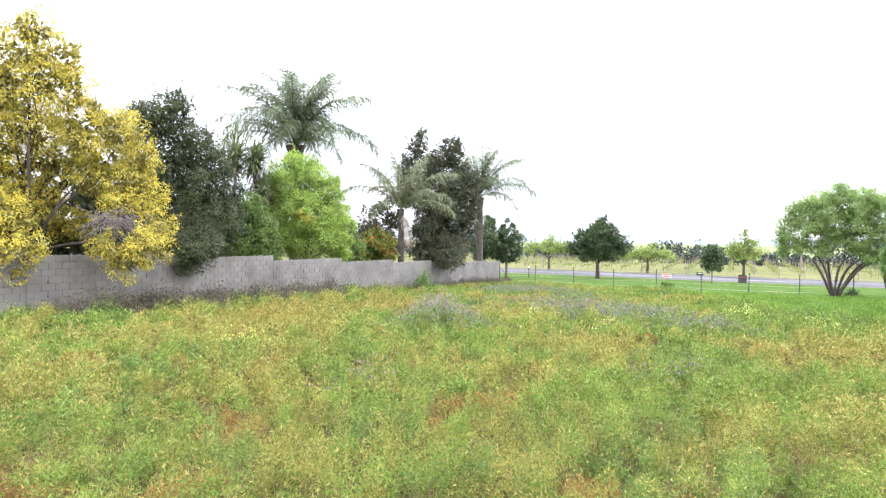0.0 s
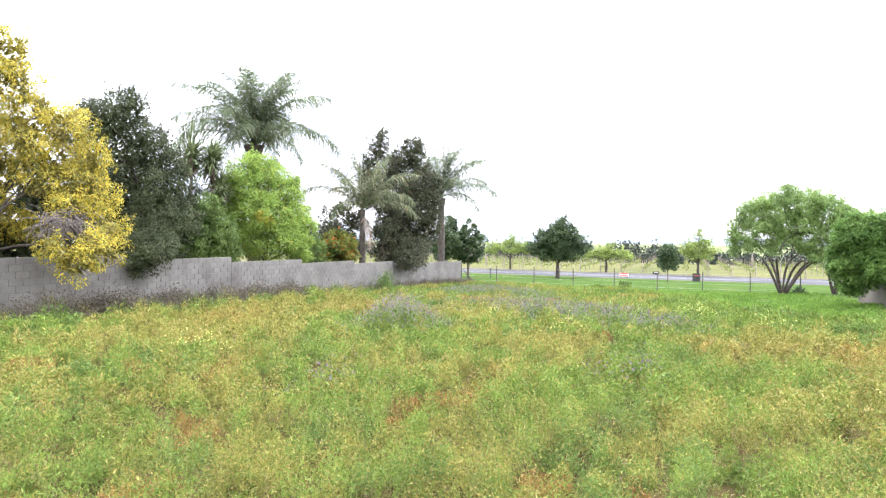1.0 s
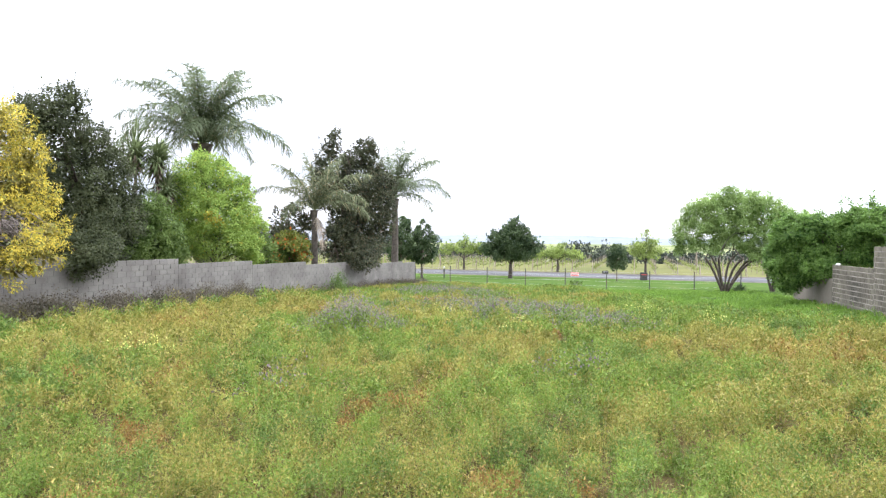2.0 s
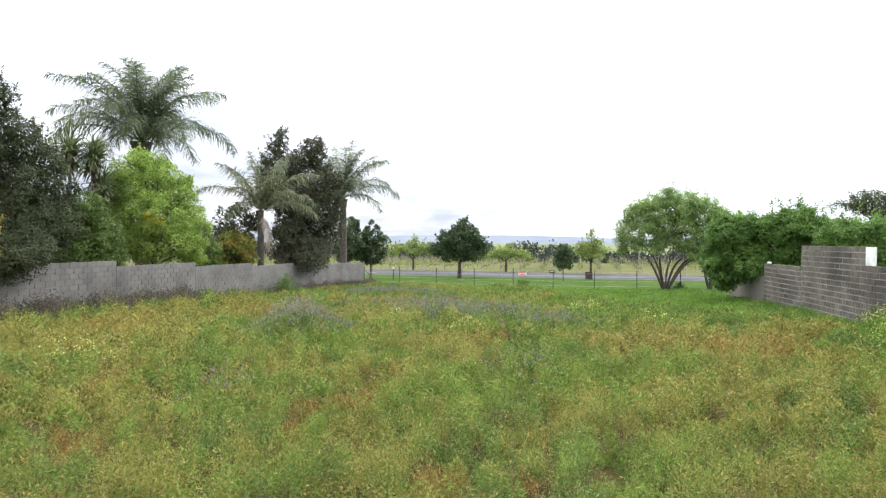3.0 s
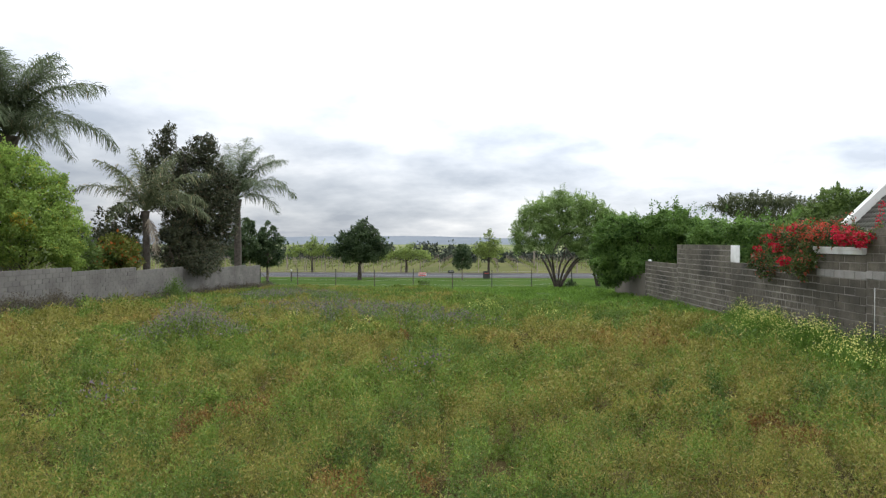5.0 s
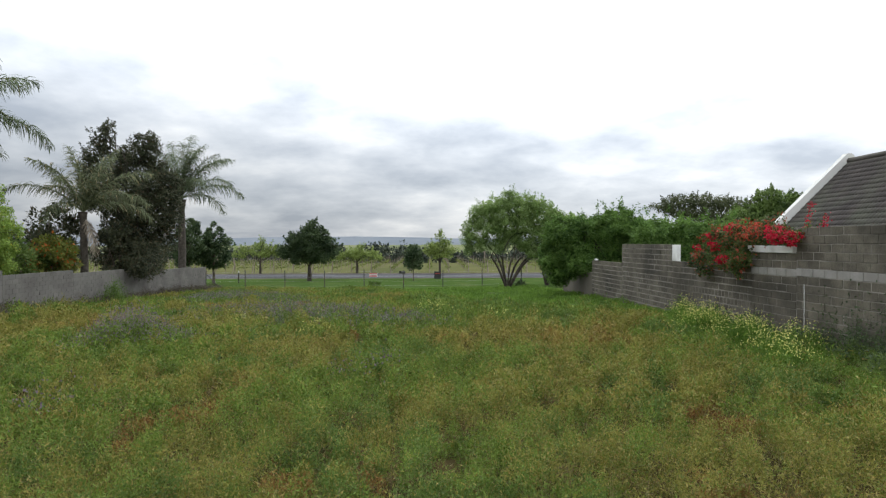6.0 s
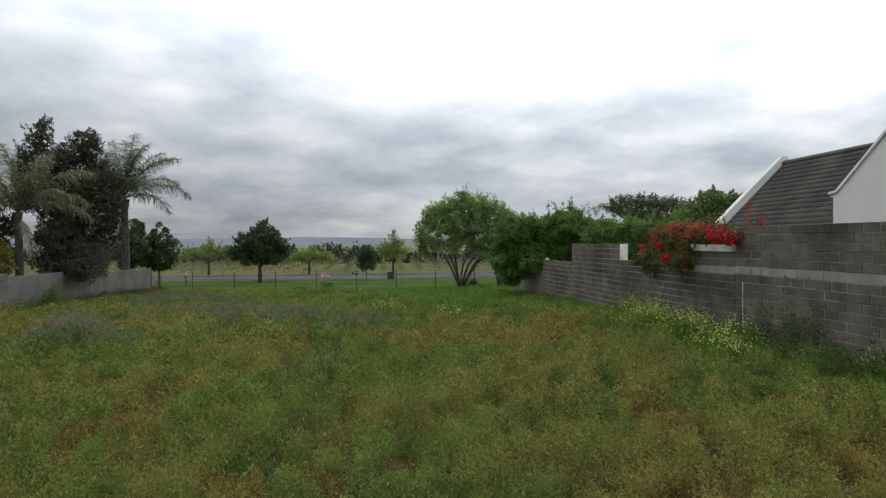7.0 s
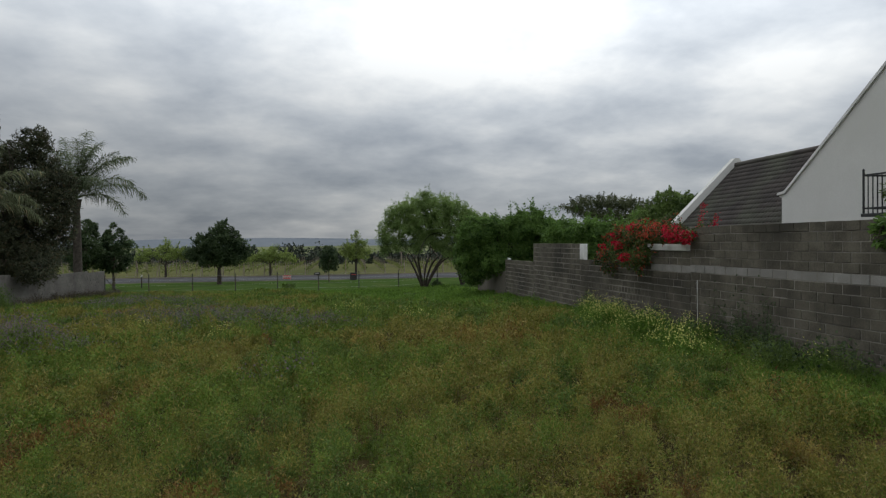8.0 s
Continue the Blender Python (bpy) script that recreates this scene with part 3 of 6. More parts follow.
def right_wall():
    segs = [(-9.0, 2.0, 2.46), (2.0, 8.5, 2.46), (8.5, 14.93, 2.46), (14.93, 16.88, 1.83), (16.88, 21.26, 1.43), (21.26, 21.9, 1.43), (21.9, 26.95, 2.03), (26.95, 31.2, 1.19)]
    for i, (a, b, top) in enumerate(segs):
        wall_panel("wall_east_%d" % (i + 1), right_pose, a + 0.003, b - 0.003, -1.5, top, dark, b > 8.0,
                   "rough dark grey block wall with pale mortar" + (" and one pale course" if i < 5 else ""), light_course=1.36 if i in (1, 2) else (1.33 if i == 3 else None), seed=50 + i, joint=0.034 if i in (4, 6, 7) else 0.018, rough=2.2, half_below=0.95 if i == 6 else (0.75 if i in (4, 5, 7) else -9.0))
    low = part("wall_east_9", box_bm(-0.075, 0.075, 31.203, 36.8, -1.6, 0.56, bevel=0.015), M["plaster_beige"])
    low.matrix_basis = right_pose
    tagged(low, "low beige plastered end of the boundary wall", "wall", kind="structure")
    coping = thing("coping", 0, 0, 0, "white plastered coping slab on the block wall", "coping", kind="structure")
    coping.matrix_basis = right_pose
    part("slab", box_bm(-0.13, 0.13, 14.98, 16.9, 1.834, 2.0, bevel=0.012), M["white_paint"], coping)
    part("kerb_edge", box_bm(-0.15, -0.131, 14.95, 16.93, 1.93, 2.02, bevel=0.004), M["white_paint"], coping)
    end = tagged(part("wall_end_block", box_bm(-0.085, -0.035, 21.30, 21.88, 1.44, 2.02, bevel=0.006), M["white_paint"]), "white painted block closing the raised wall end", "block", kind="structure")
    end.matrix_basis = right_pose
    pipe = thing("drain_pipe", 0, 0, 0, "thin pale plastic pipe fixed to the block wall", "pipe")
    pipe.matrix_basis = right_pose
    v, f = tube_arrays([(-0.088, 14.60, -0.1), (-0.088, 14.595, 0.5), (-0.088, 14.60, 1.08)], [0.008] * 3, 8)
    mesh_part("tube", raw_mesh("tube", v, f), M["white_paint"], pipe)
    for z in (0.35, 1.0):
        part("clip", box_bm(-0.100, -0.074, 14.58, 14.62, z, z + 0.02), M["galvanised"], pipe)


left_wall()
right_wall()

# ---- the fence along the verge ----


def fence():
    fx = thing("wire_fence", 0, 47.6, 0, "dark steel post and wire fence across the plot's end", "fence")
    xs = [-17.05] + [-14.06 + 3.04 * i for i in range(8)]
    for i, x in enumerate(xs):
        h = 1.45
        z = float(gz(x, 47.6))
        v, f = tube_arrays([(x, 0, z - 0.2), (x, 0, z + h * 0.5), (x + random.uniform(-0.02, 0.02), 0, z + h)], [0.036, 0.036, 0.034], 8)
        p = mesh_part("post", raw_mesh("post", v, f), M["post_paint"], fx)
    for hgt in (0.25, 0.6, 0.95, 1.3):
        path = [(x, -0.03, float(gz(x, 47.6)) + hgt) for x in xs]
        v, f = tube_arrays(path, [0.0035] * len(path), 4)
        mesh_part("wire", raw_mesh("wire", v, f), M["galvanised"], fx)
    z = float(gz(-17, 47.6))
    v, f = tube_arrays([(-16.95, 0.0, z + 1.15), (-16.3, 0.0, z + 0.4), (-15.75, 0.0, z - 0.1)], [0.028] * 3, 8)
    mesh_part("stay", raw_mesh("stay", v, f), M["post_paint"], fx, "sloping brace of the corner post")


def sign(name, x, z, w, h, board, label, bars):
    sg = thing(name, x, 47.53, z, label, "sign")
    part("board", box_bm(-w / 2, w / 2, -0.008, 0.008, 0, h, bevel=0.002), board, sg)
    for (bx, bz, bw, bh, mt) in bars:
        part("bar", box_bm(bx - bw / 2, bx + bw / 2, -0.014, -0.0085, bz, bz + bh), mt, sg)
    for sx in (-0.4, 0.4):
        part("tie", box_bm(sx * w - 0.006, sx * w + 0.006, -0.004, 0.035, h - 0.03, h - 0.01), M["galvanised"], sg)


fence()
sign("notice_board", -4.23, -0.52, 0.62, 0.28, M["sign_white"], "small white and red notice wired to the fence",
     [(0, 0.20, 0.60, 0.07, M["sign_red"]), (0, 0.02, 0.60, 0.08, M["sign_red"]), (0, 0.125, 0.45, 0.03, M["sign_black"])])
sign("notice_board", -2.0, -0.27, 0.46, 0.20, M["sign_black"], "small black notice plate on a fence post",
     [(0, 0.12, 0.3, 0.025, M["sign_white"])])
sign("notice_board", 0.73, -0.70, 0.52, 0.58, M["sign_black"], "black notice board wired to the fence",
     [(0, 0.40, 0.36, 0.04, M["sign_red"]), (0, 0.26, 0.30, 0.03, M["post_paint"]), (0, 0.12, 0.34, 0.03, M["post_paint"])])

# ---- the house behind the east wall ----


def house():
    h = thing("house", 0, 0, 0, "white plastered house with parapet gables and dark tiled roof", "house")
    # local frame: x away from the plot, y along the wall
    YE, XE, ZE, XR, ZR = 22.0, 12.6, 2.2, 15.45, 5.02
    part("wall", box_bm(XE + 0.25, XE + 6.0, 3.0, YE - 0.02, -1.2, ZE - 0.05), M["plaster"], h)
    slope = (ZR - ZE) / (XR - XE)
    # far parapet gable
    bm = bmesh.new()
    t = 0.34
    prism(bm, [(XE + 0.22, -1.2), (XE + 0.22, ZE + 0.62), (XE + 0.36, ZE + 0.76), (XR - 0.06, ZR + 0.30), (XR + 0.10, ZR + 0.30), (2 * XR - XE + 0.05, ZE + 0.5), (2 * XR - XE + 0.05, -1.2)], "y", YE, YE + 0.26)
    part("gable", bm, M["plaster"], h, "white parapet gable at the far end")
    # roof deck and tiles
    bm = bmesh.new()
    prism(bm, [(XE - 0.1, ZE - 0.12), (XR, ZR - 0.06), (2 * XR - XE + 0.1, ZE - 0.12), (2 * XR - XE, ZE - 0.3), (XE, ZE - 0.3)], "y", 3.0, YE - 0.004)
    roof = part("roof", bm, M["roof_tile"], h, "dark brown concrete tiled roof")
    rows = 17
    L = math.hypot(XR - XE, ZR - ZE)
    pitch = math.atan2(ZR - ZE, XR - XE)
    step = L / rows
    # one tile: a wavy slab, thicker at its lower edge
    w, n = 0.33, 6
    vs, fs = [], []
    for a in (0.0, step + 0.05):
        for b in range(n + 1):
            yy = -w / 2 + w * b / n
            zz = 0.028 * abs(math.sin(math.pi * 2 * b / n)) + (0.03 if a == 0 else 0.0)
            vs.append((a, yy, zz))
    for b in range(n + 1):
        vs.append((0.0, -w / 2 + w * b / n, -0.012))
    fs = [[b, b + 1, n + 2 + b, n + 1 + b] for b in range(n)] + [[2 * (n + 1) + b, 2 * (n + 1) + b + 1, b + 1, b] for b in range(n)]
    tile_me = raw_mesh("tile", vs, fs)
    tile_me.materials.append(M["roof_tile"])
    tv, tf = np.array(vs), np.array(fs)
    rest = []
    tilt = Matrix.Rotation(-pitch, 4, "Y")
    for k in range(rows):
        for c in range(int((YE - 3.2) / 0.33)):
            y = YE - 0.17 - 0.33 * c
            x = XE - 0.08 + (XR - XE) * k / rows
            z = ZE + slope * (x - XE) + 0.0
            if c < 22:
                ob = new("tile", tile_me)
                ob.parent = roof
                ob.matrix_basis = Matrix.Translation((x, y, z + random.uniform(0, 0.008))) @ tilt
            else:
                mt = np.array(Matrix.Translation((x, y, z)) @ tilt)
                rest.append((tv @ mt[:3, :3].T + mt[:3, 3], tf))
    v, f = join_arrays(rest)
    tagged(mesh_part("tiles", raw_mesh("tiles", v, f), M["roof_tile"], roof), kind="stuff")
    v, f = tube_arrays([(XR, 3.0, ZR + 0.02), (XR, 12.0, ZR + 0.02), (XR, YE - 0.01, ZR + 0.02)], [0.11] * 3, 8)
    mesh_part("ridge", raw_mesh("ridge", v, f), M["roof_tile"], roof)
    # wing with a large gable facing the plot
    XG = 12.1
    gable = [(15.12, -1.2), (15.12, 2.35), (15.06, 2.6), (15.06, 3.26), (15.16, 3.28), (15.16, 3.36), (14.90, 3.38), (9.3, 7.86), (8.9, 7.86), (3.3, 3.4), (3.0, 3.3), (3.0, -1.2)]
    bm = bmesh.new()
    prism(bm, gable, "x", XG, XG + 0.28)
    wing = part("gable", bm, M["plaster"], h, "large white gable wall facing the plot")
    bm = bmesh.new()
    prism(bm, [(15.19, 3.33), (15.19, 3.40), (14.92, 3.43), (9.32, 7.92), (8.88, 7.92), (3.3, 3.46), (3.3, 3.38), (8.9, 7.84), (9.3, 7.84), (14.90, 3.36)], "x", XG - 0.05, XG + 0.33)
    part("coping", bm, M["white_paint"], wing, "thin white coping along the gable")
    bm = bmesh.new()
    prism(bm, [(14.8, 3.3), (9.3, 7.5), (8.9, 7.5), (3.4, 3.3), (3.4, -1.0), (14.8, -1.0)], "x", XG + 0.29, XG + 6.0)
    part("wing", bm, M["plaster"], h)
    # balcony
    bal = part("balcony", box_bm(XG - 0.95, XG - 0.003, 7.6, 11.40, 2.58, 2.65, bevel=0.01), M["steel_black"], h, "black steel balcony with upright bars")
    bars = []
    x0 = XG - 0.92
    for i in range(36):
        y = 11.35 - i * 0.115
        bars.append(((x0, y), 0.009 if i else 0.022, 0.84 if i else 0.90))
    for i in range(1, 8):
        bars.append(((x0 + 0.115 * i, 11.35), 0.009, 0.84))
    for (x, y), r, hh in bars:
        v, f = tube_arrays([(x, y, 2.64), (x, y, 3.0), (x, y, 2.64 + hh)], [r] * 3, 6)
        mesh_part("baluster", raw_mesh("baluster", v, f), M["steel_black"], bal)
    for z in (2.74, 3.44):
        part("rail", box_bm(x0 - 0.015, x0 + 0.015, 7.6, 11.37, z, z + 0.035), M["steel_black"], bal)
        part("rail", box_bm(x0 + 0.016, XG - 0.003, 11.34, 11.365, z, z + 0.035), M["steel_black"], bal)
    v, f = tube_arrays([(x0, 11.35, 3.53), (x0, 11.35, 3.56), (x0, 11.35, 3.60)], [0.012, 0.03, 0.008], 8)
    mesh_part("finial", raw_mesh("finial", v, f), M["steel_black"], bal)


def balcony_plant(x, y, z):
    t = thing("potted_plant", x, y, z, "small green plant in a dark pot on the balcony", "plant")
    mesh_part("pot", raw_mesh("pot", *tube_arrays([(0, 0, 0), (0, 0, 0.12), (0, 0, 0.24)], [0.09, 0.11, 0.13], 12)), M["steel_black"], t)
    mesh_part("soil", raw_mesh("soil", *tube_arrays([(0, 0, 0.19), (0, 0, 0.205), (0, 0, 0.22)], [0.118, 0.112, 0.01], 12)), M["bark"], t)
    v, f = crown_arrays([((0, 0, 0.45), (0.2, 0.22, 0.18)), ((-0.05, 0.1, 0.36), (0.18, 0.18, 0.12))], 500, 0.09, 0.35, 0.5, 0.3, 0.3, 12)
    tagged(mesh_part("foliage", raw_mesh("foliage", v, f), M["leaf_mid"], t), kind="stuff")


house()
balcony_plant(11.62, 10.95, 2.652)

# ---- trees ----


def tree(name, x, y, lumps, leaves, size, leaf, label, category="tree", trunk_r=0.14, trunk_h=1.2, stems=1, aspect=0.5, sub=0.34, droop=0.0,
         fill=0.72, subs=26, bark=None, spread=0.25, group="", z=None, limbs=True, lean=(0, 0), shoots=0.0, tuft=0.0, cover=1.5, core=0.1, up=0.35, foot_at=(0, 0), inner=None):
    """lumps: centres and radii of the crown's masses, from the foot of the tree."""
    z = float(gz(x, y)) if z is None else z
    t = thing(name, x, y, z, label, category, group)
    bark = bark or (M["bark_dark"] if tuft else M["bark"])
    pieces = []
    forks = []
    for i in range(stems):
        a = 2 * math.pi * i / stems + 0.5
        foot = (foot_at[0] + spread * 0.12 * math.cos(a) * (stems > 1), foot_at[1] + spread * 0.12 * math.sin(a) * (stems > 1), -0.15)
        top = (lean[0] + spread * math.cos(a) * (stems > 1) * trunk_h, lean[1] + spread * math.sin(a) * (stems > 1) * trunk_h, trunk_h)
        path = limb_path(foot, top, 0.06)
        r = trunk_r / math.sqrt(stems) if stems > 1 else trunk_r
        pieces.append(tube_arrays(path, np.linspace(r * 1.25, r * 0.8, len(path)), 8))
        forks.append((np.array(top), r))
    mesh_part("trunk", raw_mesh("trunk", *join_arrays(pieces)), bark, t, smooth=True)
    if limbs:
        step = 1 if not tuft else max(1, math.ceil(len(lumps) / 9))
        for i, (c, r) in enumerate(lumps[::step]):
            fork, fr = forks[i % stems]
            if tuft:
                fr = fr * (0.85 if stems > 1 else 0.5)
            c = np.array(c, float)
            end = c + np.array([0, 0, 0.3 * r[2]]) if not tuft else fork + 0.85 * (c - fork)
            path = limb_path(fork, end, 0.16)
            pp = [tube_arrays(path, np.linspace(fr * 0.72, 0.014, len(path)), 6)]
            for k in range(5):
                q = unit(rng.normal(size=3)) * np.array(r) * 0.85
                base = path[rng.integers(3, 7)]
                sp = limb_path(base, c + q, 0.2, 5)
                pp.append(tube_arrays(sp, np.linspace(fr * 0.3, 0.008, len(sp)), 5))
            mesh_part("limb", raw_mesh("limb", *join_arrays(pp)), bark, t, smooth=True)
    # larger, darker leaves inside the lumps stand in for the crown's inner shade
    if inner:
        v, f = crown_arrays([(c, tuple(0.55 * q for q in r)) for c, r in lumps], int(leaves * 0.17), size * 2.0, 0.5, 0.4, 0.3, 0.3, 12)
        tagged(mesh_part("inner_foliage", raw_mesh("inner_foliage", v, f), inner, t, "inner foliage, shade put into its darker colour"), kind="stuff")
    if tuft:
        v, f = tuft_crown(lumps, leaves, size, aspect, tuft, droop, fill, cover, shoots, core, up)
    else:
        v, f = crown_arrays(lumps, int(leaves * 0.74), size * 1.33, aspect * 1.15, sub, droop, fill, subs, shoots)
    tagged(mesh_part("crown", raw_mesh("crown", v, f), leaf, t), kind="stuff")
    return t


def frond_mesh(name, length, rise, droop, width, n, seed, ruffle=1.0, sag=1.0, blade=0.017):
    """A feather frond that leaves the trunk at the angle rise and arches over by droop degrees; its leaflets stand out all round the rib and hang."""
    r = np.random.default_rng(seed)
    m = 18
    s = np.linspace(0, 1, m)
    ang = np.radians(np.maximum(rise - droop * s ** 1.6, -82))
    step = length / (m - 1)
    rib = np.stack([np.cumsum(np.cos(ang)) * step - step * np.cos(ang[0]), 0.05 * length * (np.sin(2.2 * s + seed) - np.sin(seed)), np.cumsum(np.sin(ang)) * step - step * np.sin(ang[0])], -1)
    out = [tube_arrays(rib, np.linspace(0.045, 0.006, m), 5)]
    k = np.repeat(np.linspace(0.15, 1.0, n), 2) + r.uniform(-0.004, 0.004, 2 * n)
    side = np.tile([-1.0, 1.0], n)
    p = np.stack([np.interp(k, s, rib[:, i]) for i in range(3)], -1)
    tang = unit(np.stack([np.interp(k, s, np.gradient(rib[:, i])) for i in range(3)], -1))
    across = np.array([0.0, 1.0, 0.0])
    top = unit(np.cross(tang, across) * -1)
    phi = np.radians(r.uniform(-40, 70, 2 * n) * ruffle)[:, None]
    d = unit(across * side[:, None] * np.cos(phi) + top * np.sin(phi) + tang * r.uniform(0.45, 0.85, (2 * n, 1)))
    ln = (width * np.clip(np.sin(np.pi * np.clip(0.1 + 0.84 * k, 0, 1)), 0.05, 1) ** 0.55 * r.uniform(0.75, 1.15, 2 * n))[:, None]
    g = np.array([0, 0, -1.0]) * sag
    sv = unit(np.cross(d, r.normal(size=p.shape) + 2 * g)) * blade
    a1 = p + d * ln * 0.38
    d2 = unit(d + 0.55 * g)
    a2 = a1 + d2 * ln * 0.34
    a3 = a2 + unit(d2 + 1.1 * g) * ln * 0.3
    v = np.stack([p - sv, p + sv, a1 + sv, a1 - sv, a2 + sv * 0.8, a2 - sv * 0.8, a3 + sv * 0.15, a3 - sv * 0.15], 1).reshape(-1, 3)
    i = np.arange(2 * n)[:, None] * 8
    out.append((v, np.concatenate([i + np.array([q]) for q in ([0, 1, 2, 3], [3, 2, 4, 5], [5, 4, 6, 7])])))
    return raw_mesh(name, *join_arrays(out))


def palm(x, y, crown_z, length, count, leaf, label, trunk_r=0.22, dead=4, seed=3, width=0.62, low=10, leaflets=64, dead_az=200, droop=(50, 100), boots=0.5):
    z = float(gz(x, y))
    r = random.Random(seed)
    t = thing("palm_tree", x, y, z, label, "palm tree", "palms over the wall")
    h = crown_z - z
    path = [(0.06 * math.sin(3 * s), 0.05 * math.cos(2 * s), -0.2 + (h + 0.2) * s) for s in np.linspace(0, 1, 26)]
    rad = [trunk_r * (1.25 - 0.3 * s + (0.06 if i % 2 else 0) + (boots * max(0, s - 0.9) / 0.1)) for i, s in enumerate(np.linspace(0, 1, 26))]
    mesh_part("trunk", raw_mesh("trunk", *tube_arrays(path, rad, 12)), M["bark_palm"], t)
    kinds = []
    for j in range(9):
        s = j / 8
        rise = 86 - (86 - low) * s ** 1.2
        me = frond_mesh("frond", length * (0.92 + 0.08 * min(1, 2 * s)), rise, droop[0] + (droop[1] - droop[0]) * s, width, leaflets, seed + j)
        me.materials.append(leaf)
        kinds.append(me)
    for i in range(count):
        s = i / (count - 1)
        ob = new("frond", kinds[min(8, int(s * 8.99))])
        ob.parent = t
        k = r.uniform(0.88, 1.06)
        ob.matrix_basis = Matrix.Translation((0, 0, h)) @ Matrix.Rotation(radians(i * 137.5 + r.uniform(-14, 14)), 4, "Z") @ Matrix.Rotation(radians(r.uniform(-5, 5)), 4, "Y") @ Matrix.Diagonal((k, k, k, 1))
    dm = frond_mesh("dead_frond", length * 0.58, -62, 24, width * 0.7, 70, seed + 9, 0.5)
    dm.materials.append(M["dead_frond"])
    for i in range(dead):
        ob = new("dead_frond", dm)
        ob.parent = t
        tagged(ob, "dry brown hanging frond")
        ob.matrix_basis = Matrix.Translation((0, 0, h - 0.1)) @ Matrix.Rotation(radians(i * 97 + dead_az), 4, "Z") @ Matrix.Rotation(radians(r.uniform(-6, 10)), 4, "Y")
    return t


def twig_mass(parent, c, r, n):
    """A tangle of dead grey twigs under the crown."""
    pp = []
    for i in range(n):
        a = np.array(c) + rng.normal(size=3) * np.array([0.4, 1.0, 0.4]) * r
        b = a + unit(rng.normal(size=3) * np.array([0.6, 1, 0.6]) + np.array([0.3, 0, -0.7])) * rng.uniform(0.35, 0.8)
        pp.append(tube_arrays(limb_path(a, b, 0.25, 5), [0.012, 0.010, 0.008, 0.006, 0.004], 4))
    tagged(mesh_part("twig_tangle", raw_mesh("twig_tangle", *join_arrays(pp)), M["twig_grey"], parent, "tangle of dead grey twigs"), kind="stuff")


def trees_west():
    # golden wattle hanging over the wall
    wattle = tree("wattle_tree", -18.9, 11.6, masses(-18.9, 11.6, [(0.0, 8.4, 0.66, 0.83), (0.6, 7.8, 0.83, 0.77), (-0.6, 7.5, 0.99, 0.88), (1.0, 6.9, 0.72, 0.66), (0.2, 6.7, 1.04, 0.88), (-0.9, 6.4, 1.10, 0.99),
        (1.6, 5.95, 0.94, 0.77), (2.3, 5.6, 0.77, 0.72), (0.9, 5.7, 0.88, 0.66), (2.85, 4.8, 0.77, 0.83), (1.9, 4.8, 0.88, 0.66), (-0.2, 5.3, 0.99, 0.77), (-1.2, 5.0, 1.10, 0.99), (2.4, 4.0, 0.88, 0.61), (3.1, 3.65, 0.66, 0.77), (1.5, 4.0, 0.66, 0.50),
        (-0.5, 4.0, 0.72, 0.61), (-1.3, 3.6, 0.99, 0.99), (3.15, 2.65, 0.61, 0.72, -0.9), (2.85, 1.95, 0.66, 0.66, -2.1), (2.2, 1.6, 0.46, 0.66, -2.3), (1.75, 2.0, 0.50, 0.39, -2.3), (-0.55, 2.6, 0.66, 0.77, -1.5), (-0.45, 1.7, 0.55, 0.66, -2.3),
        (0.0, 2.0, 0.33, 0.44, -2.3), (-1.4, 2.2, 0.88, 0.99, -1.5), (-2.2, 6.2, 1.32, 1.32), (-2.5, 4.4, 1.32, 1.43), (-2.6, 2.6, 1.10, 1.10), (-1.8, 7.4, 0.99, 0.99), (0.5, 4.7, 0.99, 0.66, 0.8), (-0.3, 6.1, 0.88, 0.66, -0.6), (0.3, 3.5, 0.77, 0.55, 0.9), (1.2, 5.0, 0.66, 0.55, -0.6), (2.2, 3.3, 0.66, 0.44, -0.8), (-0.9, 3.0, 0.77, 0.66, -1.0), (0.6, 3.0, 0.7, 0.6, 0.4), (1.2, 2.6, 0.6, 0.5, 0.5), (0.1, 2.6, 0.6, 0.6, 0.6)], 0.7),
        74000, 0.10, M["leaf_wattle"], "golden yellow flowering wattle tree drooping over the wall", trunk_r=0.16, trunk_h=1.8, aspect=0.30, droop=0.75, fill=0.6, tuft=0.27, cover=1.35, core=0.0, shoots=0.35, inner=M["leaf_inner_shade"])
    twig_mass(wattle, (2.4, 0.9, 2.75), 0.42, 200)
    tree("dark_shrub", -20.6, 11.0, [((0, -3.0, 2.6), (1.0, 1.7, 1.9)), ((0, -0.4, 2.9), (1.0, 1.8, 2.1)), ((0, 2.3, 2.7), (1.0, 1.7, 1.9)), ((0, 4.6, 2.4), (1.0, 1.6, 1.7)), ((0.6, 1.0, 2.2), (0.8, 2.6, 1.3))], 20000, 0.2, M["leaf_dark"],
         "dark leafy hedge in shade behind the wall", "hedge", trunk_r=0.08, trunk_h=0.9, stems=3, sub=0.3)
    tree("dark_shrub", -22.4, 21.0, [((0, -1.4, 3.2), (1.2, 1.5, 1.6)), ((0, 0.8, 3.0), (1.2, 1.5, 1.6)), ((0, 2.6, 2.6), (1.2, 1.5, 1.4)), ((0, -0.4, 4.4), (0.9, 1.0, 0.9))], 11000, 0.15, M["leaf_dark"],
         "dark leafy shrub behind the cordylines", "shrub", trunk_r=0.09, trunk_h=1.0, stems=3, sub=0.3)
